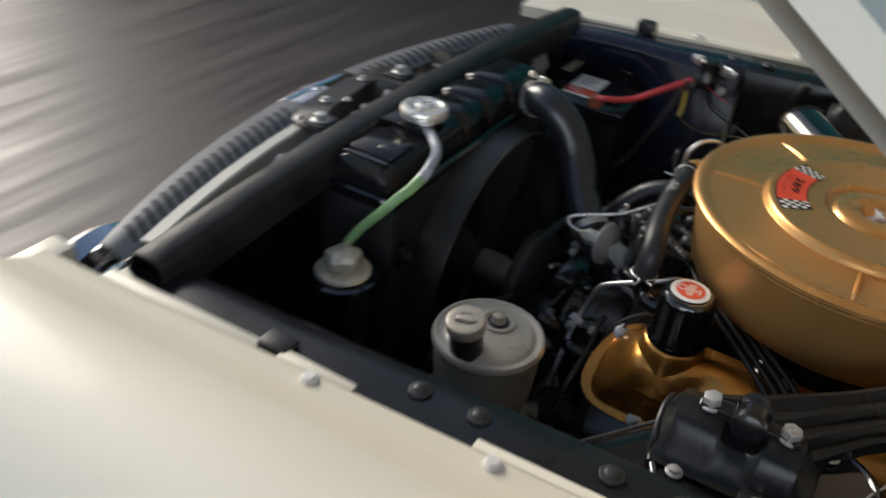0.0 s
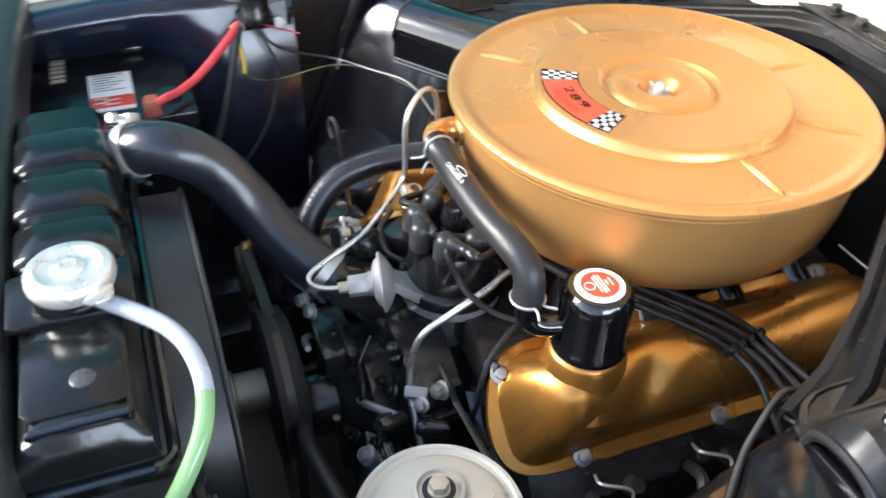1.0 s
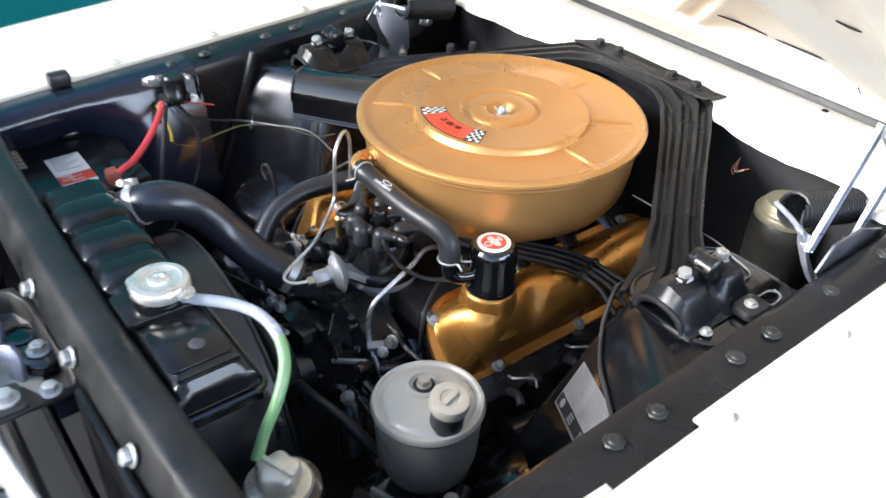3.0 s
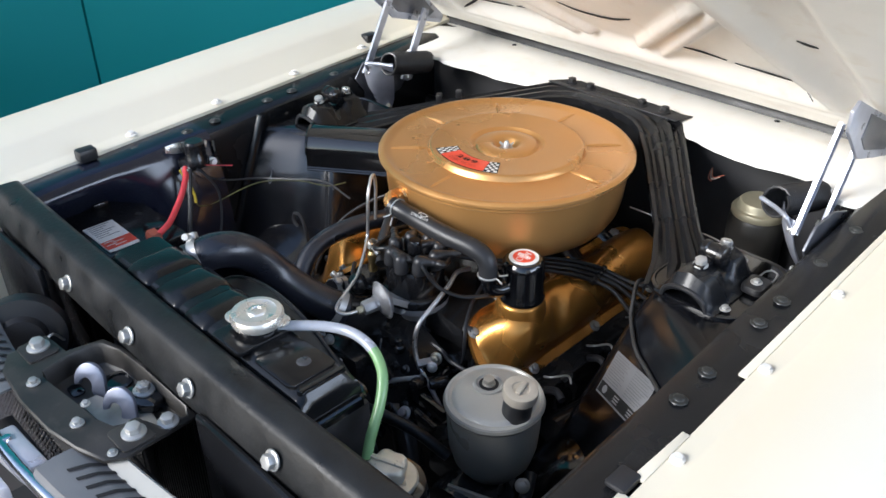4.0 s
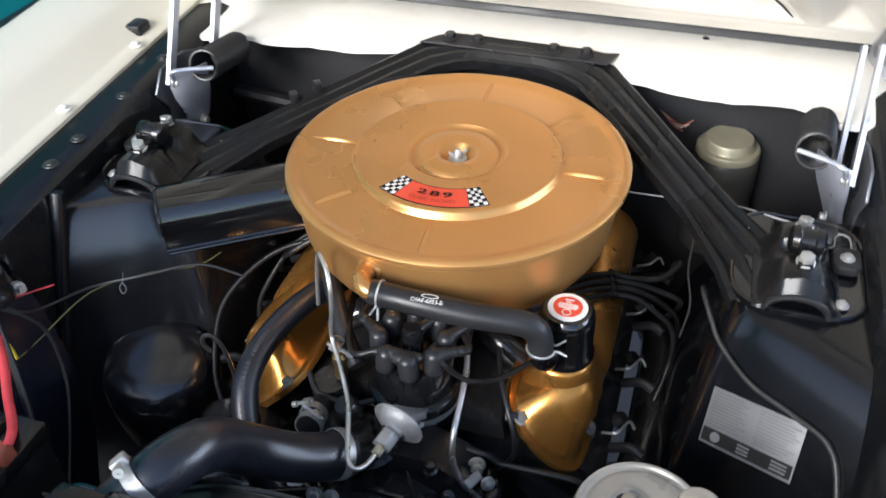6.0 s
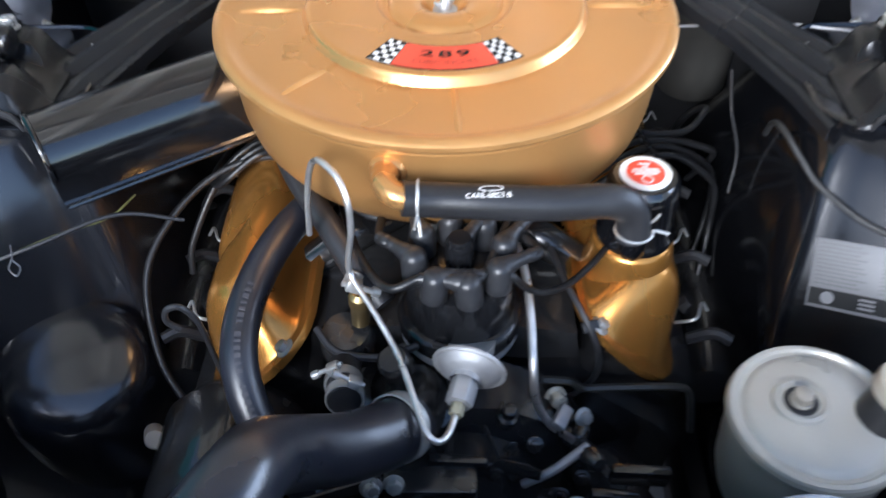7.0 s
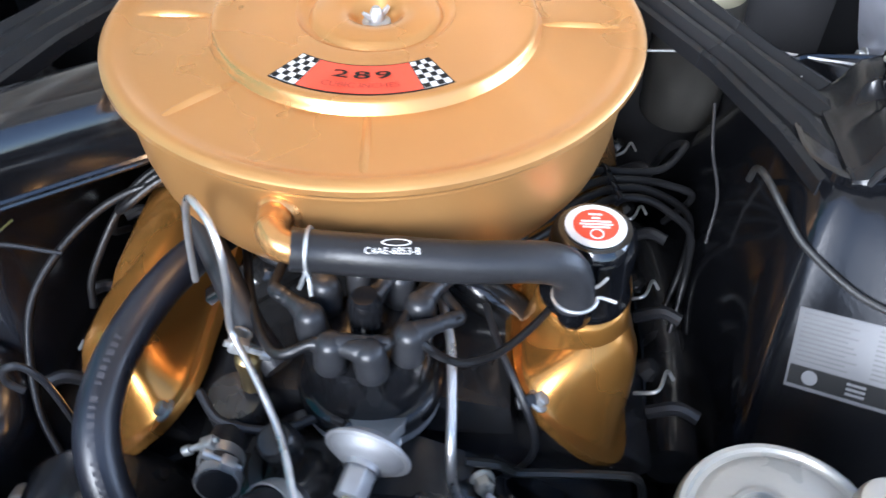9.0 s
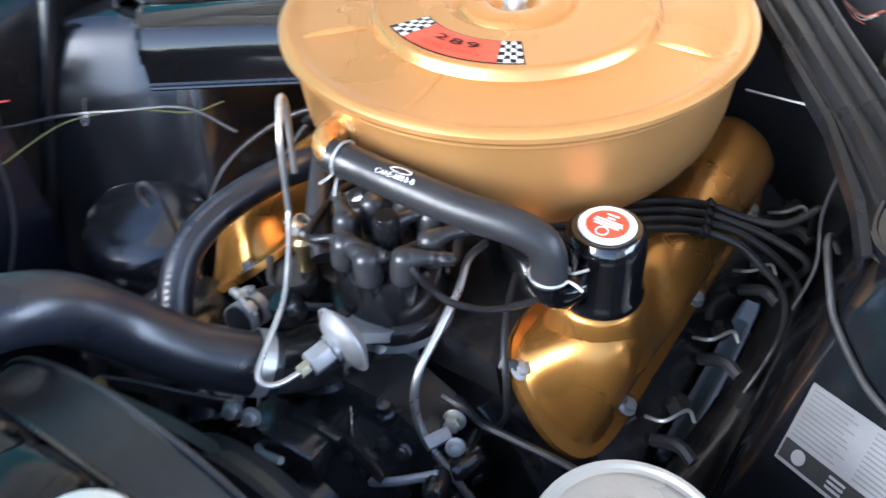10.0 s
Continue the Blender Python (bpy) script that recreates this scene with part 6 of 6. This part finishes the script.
for x in (-0.106, -0.062, 0.056, 0.105):
    bolt((x, 0.315, 0.932), (0, 0, 1), brace, 0.0085, BLACK_SATIN, 1.35, 0.9)
for k in (0.45, 0.62):
    q = v3(-0.20, 0.24, 0.917).lerp(v3(-0.34, 0.055, 0.89), k)
    part("loom_tie", box((-0.006, -0.008, -0.004), (0.006, 0.008, 0.012), 0.002, Matrix.Translation(q) @ pose(0, 0, 0, 0, 0, 40)), RUBBER, brace)

# ---- shock mounts on the towers ----
def shock_mount(s):
    at = (s * 0.413, -0.03, 0.865)
    mt = thing("shock_mount", at, "black cast shock mount cap with zinc bolts", "shock mount", "shock mounts")
    plate = rounded(0.342, -0.104, 0.490, 0.075, 0.045)
    part("mount_plate", loft([[(s * (0.415 + (x - 0.415) * k), -0.015 + (y0 + 0.015) * k, z) for x, y0 in plate] for z, k in ((0.862, 1.02), (0.870, 1.02), (0.8715, 1.0), (0.8715, 0.97), (0.8695, 0.95), (0.8695, 0.7))]), BLACK_GLOSS, mt)
    # cast bracket: two pedestals with an arch open to the front
    rows = []
    for k in range(33):
        t = -1 + 2 * k / 32
        x = 0.412 + 0.046 * t
        peak = 1 - 0.12 * smoothstep(0.0, 0.4, abs(t)) - 0.88 * smoothstep(0.36, 0.98, abs(t))
        arch = 0.8705 + 0.026 * math.sqrt(max(0.0, 1 - (t / 0.72) ** 2))
        row = []
        for y, g in ((-0.107, -1), (-0.105, 0.3), (-0.100, 0.72), (-0.094, 0.97), (-0.090, 1), (-0.062, 1), (-0.059, 0.96), (-0.054, 0.74), (-0.049, 0.66), (-0.036, 0.66), (-0.031, 0.74), (-0.026, 0.96), (-0.023, 1), (0.001, 1), (0.006, 0.94), (0.012, 0.6), (0.020, 0.15), (0.026, 0.0)):
            top = 0.8725 + 0.044 * peak * max(0.0, g)
            row.append((s * x, y - 0.006 * (1 - t * t) * (1 if y < -0.09 else 0), max(0.8712, min(arch, 0.8724 + 0.044 * peak)) if g < 0 else max(top, 0.8724 if y > -0.09 else min(arch, 0.8724 + 0.044 * peak))))
        rows.append(row)
    part("saddle", sheet(rows, 0.004), BLACK_PAINT, mt, "", 28)
    part("arch_rim", tube([(s * (0.412 + 0.034 * t), -0.112 + 0.004 * t * t, 0.8712 + 0.026 * math.sqrt(max(0, 1 - t * t))) for t in (-1, -0.85, -0.5, 0, 0.5, 0.85, 1)], 0.0028, 8), BLACK_SATIN, mt)
    part("bush", lathe([(0, 0.019), (0.010, 0.019), (0.0145, 0.016), (0.0155, 0.009), (0.0135, 0.007), (0.0135, -0.007), (0.0155, -0.009), (0.0145, -0.016), (0.010, -0.019), (0, -0.019)], (s * 0.413, -0.042, 0.922), (1, 0, 0), 28), PLASTIC, mt)
    part("bar", box((s * 0.412 - 0.008, -0.084, 0.911), (s * 0.412 + 0.008, 0.002, 0.9215), 0.003), PLASTIC, mt)
    for y, z in ((-0.075, 0.916), (-0.010, 0.916)):
        bolt((s * 0.412, y, z + 0.001), (0, -0.15 if y < -0.05 else 0.15, 1), mt, 0.0085, ZINC, 1.2, 1.0)
    for x, y in ((0.460, -0.082), (0.36, 0.03)):
        bolt((s * x, y, 0.8725), (0, 0, 1), mt, 0.0052, ZINC, 1.5, 0.7)
    part("rear_lug", prism(rounded(0.45, -0.03, 0.482, 0.01, 0.01), 0.872, 0.884, None if s > 0 else Matrix.Diagonal((-1, 1, 1, 1)), 0.003), BLACK_SATIN, mt)
    bolt((s * 0.466, -0.012, 0.8845), (0, 0, 1), mt, 0.0055, ZINC, 1.5, 0.6)
    return mt


for s in (1, -1):
    shock_mount(s)

# ---- hood hinges ----
def hood_hinge(s):
    X = s * 0.468
    h = part("hinge", prism([(0.10, 0.82), (0.12, 0.79), (0.145, 0.79), (0.16, 0.84), (0.20, 0.85), (0.225, 0.88), (0.215, 0.915), (0.16, 0.935), (0.10, 0.935), (0.075, 0.905), (0.10, 0.87)], -0.002, 0.002, Matrix.Translation((X + s * 0.018, 0, 0)) @ Matrix(((0, 0, 1, 0), (1, 0, 0, 0), (0, 1, 0, 0), (0, 0, 0, 1))), 0.0008), HINGE_DARK, hood, "zinc hood hinge with coil spring")
    # curved front cheek tapering to its foot
    rows = []
    for z, x0, x1, y0, y1 in ((0.940, 0.462, 0.424, 0.086, 0.128), (0.936, 0.462, 0.424, 0.084, 0.128), (0.915, 0.464, 0.426, 0.084, 0.130), (0.890, 0.468, 0.434, 0.094, 0.138), (0.865, 0.472, 0.444, 0.110, 0.146), (0.845, 0.476, 0.452, 0.122, 0.152), (0.825, 0.482, 0.460, 0.124, 0.150), (0.800, 0.486, 0.474, 0.128, 0.146)):
        rows.append([(s * (x0 + (x1 - x0) * t), y0 + (y1 - y0) * t - 0.012 * math.sin(math.pi * t) * (1 if z > 0.86 else 0.5), z) for t in (0, 0.12, 0.25, 0.4, 0.55, 0.7, 0.85, 1.0)])
    part("hinge_cheek", sheet(rows, 0.002), HINGE_ZINC, h, "", 60)

    def arm(a, b, wide, x):
        a, b = v3(x, *a), v3(x, *b)
        d = (b - a).normalized()
        e = v3(0, -d.z, d.y)
        rows = [[q + e * (o * wide) + v3(s * dx, 0, 0) for o, dx in ((-1, 0.006), (-1, 0), (1, 0), (1, 0.006))] for q in (a - d * wide, a, a.lerp(b, 0.5), b, b + d * wide)]
        part("arm", sheet(rows, 0.002), HINGE_ZINC, h)
    arm((0.090, 0.925), (0.160, 1.058), 0.0075, s * 0.462)
    arm((0.196, 0.885), (0.258, 1.010), 0.0085, s * 0.461)
    yz = Matrix.Translation((s * 0.487, 0, 0)) @ Matrix(((0, 0, 1, 0), (1, 0, 0, 0), (0, 1, 0, 0), (0, 0, 0, 1)))
    hp = part("hood_plate", prism([(0.122, 1.070), (0.122, 1.100), (0.140, 1.110), (0.265, 1.052), (0.335, 0.985), (0.325, 0.970), (0.245, 0.992), (0.185, 1.010), (0.165, 1.030)], -0.003, 0.003, yz, 0.0015), HINGE_ZINC, h, "bluish zinc plate under the hood")
    part("plate_recess", prism([(0.175, 1.045), (0.19, 1.078), (0.262, 1.045), (0.305, 1.0), (0.29, 0.992), (0.20, 1.02)], -0.0045, 0.0045, yz, 0.001), HINGE_DARK, hp)
    # coil spring with its end rods
    A, B = v3(s * 0.419, 0.110, 0.944), v3(s * 0.434, 0.232, 0.915)
    d = (B - A).normalized()
    u = d.orthogonal().normalized()
    w = d.cross(u)
    turns = 22
    pts = [A.lerp(B, k / (turns * 14)) + 0.0215 * (math.cos(2 * math.pi * k / 14) * u + math.sin(2 * math.pi * k / 14) * w) for k in range(turns * 14 + 1)]
    part("spring", tube(pts, 0.0026, 6, 1, None, True), BLACK_SATIN, h, "black coil spring")
    part("spring_rod", tube([A + v3(-s * 0.02, -0.005, 0.002), A + v3(s * 0.01, -0.02, 0.003), v3(s * 0.449, 0.078, 0.946), v3(s * 0.455, 0.082, 0.935), v3(s * 0.458, 0.092, 0.922)], 0.0034, 8), HINGE_ZINC, h)
    part("spring_rod", tube([B + u * 0.02, B + d * 0.012, v3(s * 0.46, 0.262, 0.89)], 0.0034, 8), HINGE_ZINC, h)
    for y, z in ((0.092, 0.922), (0.202, 0.885), (0.14, 0.83)):
        bolt((s * 0.460, y, z), (-s, 0, 0), h, 0.007, ZINC, 1.4, 0.8)
    return h


for s in (1, -1):
    hood_hinge(s)

# ---- brake master cylinder ----
mc = thing("brake_reservoir", (0.335, 0.268, 0.70), "dark brake reservoir with a dull gold screw cap", "brake reservoir")
part("body", lathe([(0, 0.66), (0.044, 0.66), (0.047, 0.67), (0.048, 0.795), (0.047, 0.818), (0.042, 0.824)], (0.330, 0.279, 0), (0, 0, 1), 36), material("dusty_casting", (0.045, 0.043, 0.039), 0.5, 0.1, 0.25, 20, 200, 0.08), mc)
part("cap", lathe([(0.042, 0.8220), (0.0455, 0.8240), (0.046, 0.8320), (0.044, 0.8355), (0.038, 0.8365), (0.036, 0.8390), (0.0355, 0.8460), (0.033, 0.8490), (0, 0.8500)], (0.330, 0.279, 0), (0, 0, 1), 44), OLIVE_CAP, mc, "dull gold screw cap")
lines = thing("brake_lines", (0.45, 0.1, 0.85), "coiled thin steel brake lines", "pipe")
part("line", tube([(0.198, 0.085, 0.86), (0.252, 0.084, 0.862), (0.34, 0.083, 0.866), (0.383, 0.067, 0.87), (0.419, 0.054, 0.872), (0.425, 0.034, 0.874), (0.438, 0.019, 0.874), (0.454, 0.019, 0.874), (0.457, 0.036, 0.876), (0.465, 0.044, 0.876), (0.473, 0.042, 0.874)], 0.0012, 8), CAST_GREY, lines)
part("line", tube([(0.457, 0.014, 0.873), (0.462, 0.014, 0.873), (0.474, 0.022, 0.873), (0.472, 0.04, 0.876), (0.46, 0.045, 0.876)], 0.0012, 8), CAST_GREY, lines)
part("line", tube([(0.30, 0.05, 0.83), (0.30, 0.02, 0.80), (0.31, 0.0, 0.76), (0.305, -0.02, 0.72)], 0.0016, 8), RUBBER, lines)

# ---- tower label and harness ----
sticker = thing("instruction_label", (0.39, -0.2, 0.75), "silver foil instruction label with black footer", "label")
TL, BL, BR = v3(0.356, -0.151, 0.778), v3(0.341, -0.182, 0.721), v3(0.435, -0.235, 0.745)
ex = (BR - BL).normalized()
ey = (TL - BL)
ey = (ey - ex * ey.dot(ex)).normalized()
ez = ex.cross(ey)
W, H = (BR - BL).length, 0.066
m4 = Matrix.Translation(BL - ez * 0.001) @ Matrix((ex.to_4d(), ey.to_4d(), ez.to_4d(), (0, 0, 0, 1))).transposed().to_3x3().to_4x4()
lbl = part("foil", box((0, 0, 0), (W, H, 0.0012), 0.0003, m4), FOIL, sticker)
part("footer", box((0.002, 0.003, 0.0012), (W - 0.002, 0.019, 0.0016), 0, m4), BLACK_INK, lbl, "black footer band")
tb = bmesh.new()
rg = random.Random(7)
for col in range(2):
    for k in range(11):
        x0 = 0.004 + col * W * 0.5
        box((x0, 0.023 + 0.0038 * k, 0.0012), (x0 + W * 0.5 * rg.uniform(0.62, 0.9), 0.0242 + 0.0038 * k, 0.0015), 0, m4, tb)
part("print_block", tb, FOIL_TEXT, lbl)
for x0, w in ((0.045, 0.014), (0.085, 0.018)):
    for k in range(3):
        part("footer_bar", box((x0, 0.006 + 0.004 * k, 0.0016), (x0 + w, 0.008 + 0.004 * k, 0.0019), 0, m4), FOIL, lbl)
part("footer_oval", lathe([(0.0, 0.0003), (0.006, 0.0003), (0.006, 0)], m4 @ v3(0.018, 0.011, 0.0016), ez, 24), FOIL, lbl)
harness = thing("wiring_harness", (0.37, -0.15, 0.8), "taped black wiring harness clipped to the tower", "wires")
part("harness", tube([(0.325, -0.02, 0.80), (0.318, -0.045, 0.832), (0.319, -0.070, 0.842), (0.332, -0.098, 0.828), (0.346, -0.120, 0.815), (0.381, -0.157, 0.802), (0.424, -0.189, 0.802), (0.460, -0.219, 0.800), (0.474, -0.250, 0.772), (0.482, -0.30, 0.70), (0.482, -0.35, 0.62)], 0.0031, 10), HARNESS, harness)
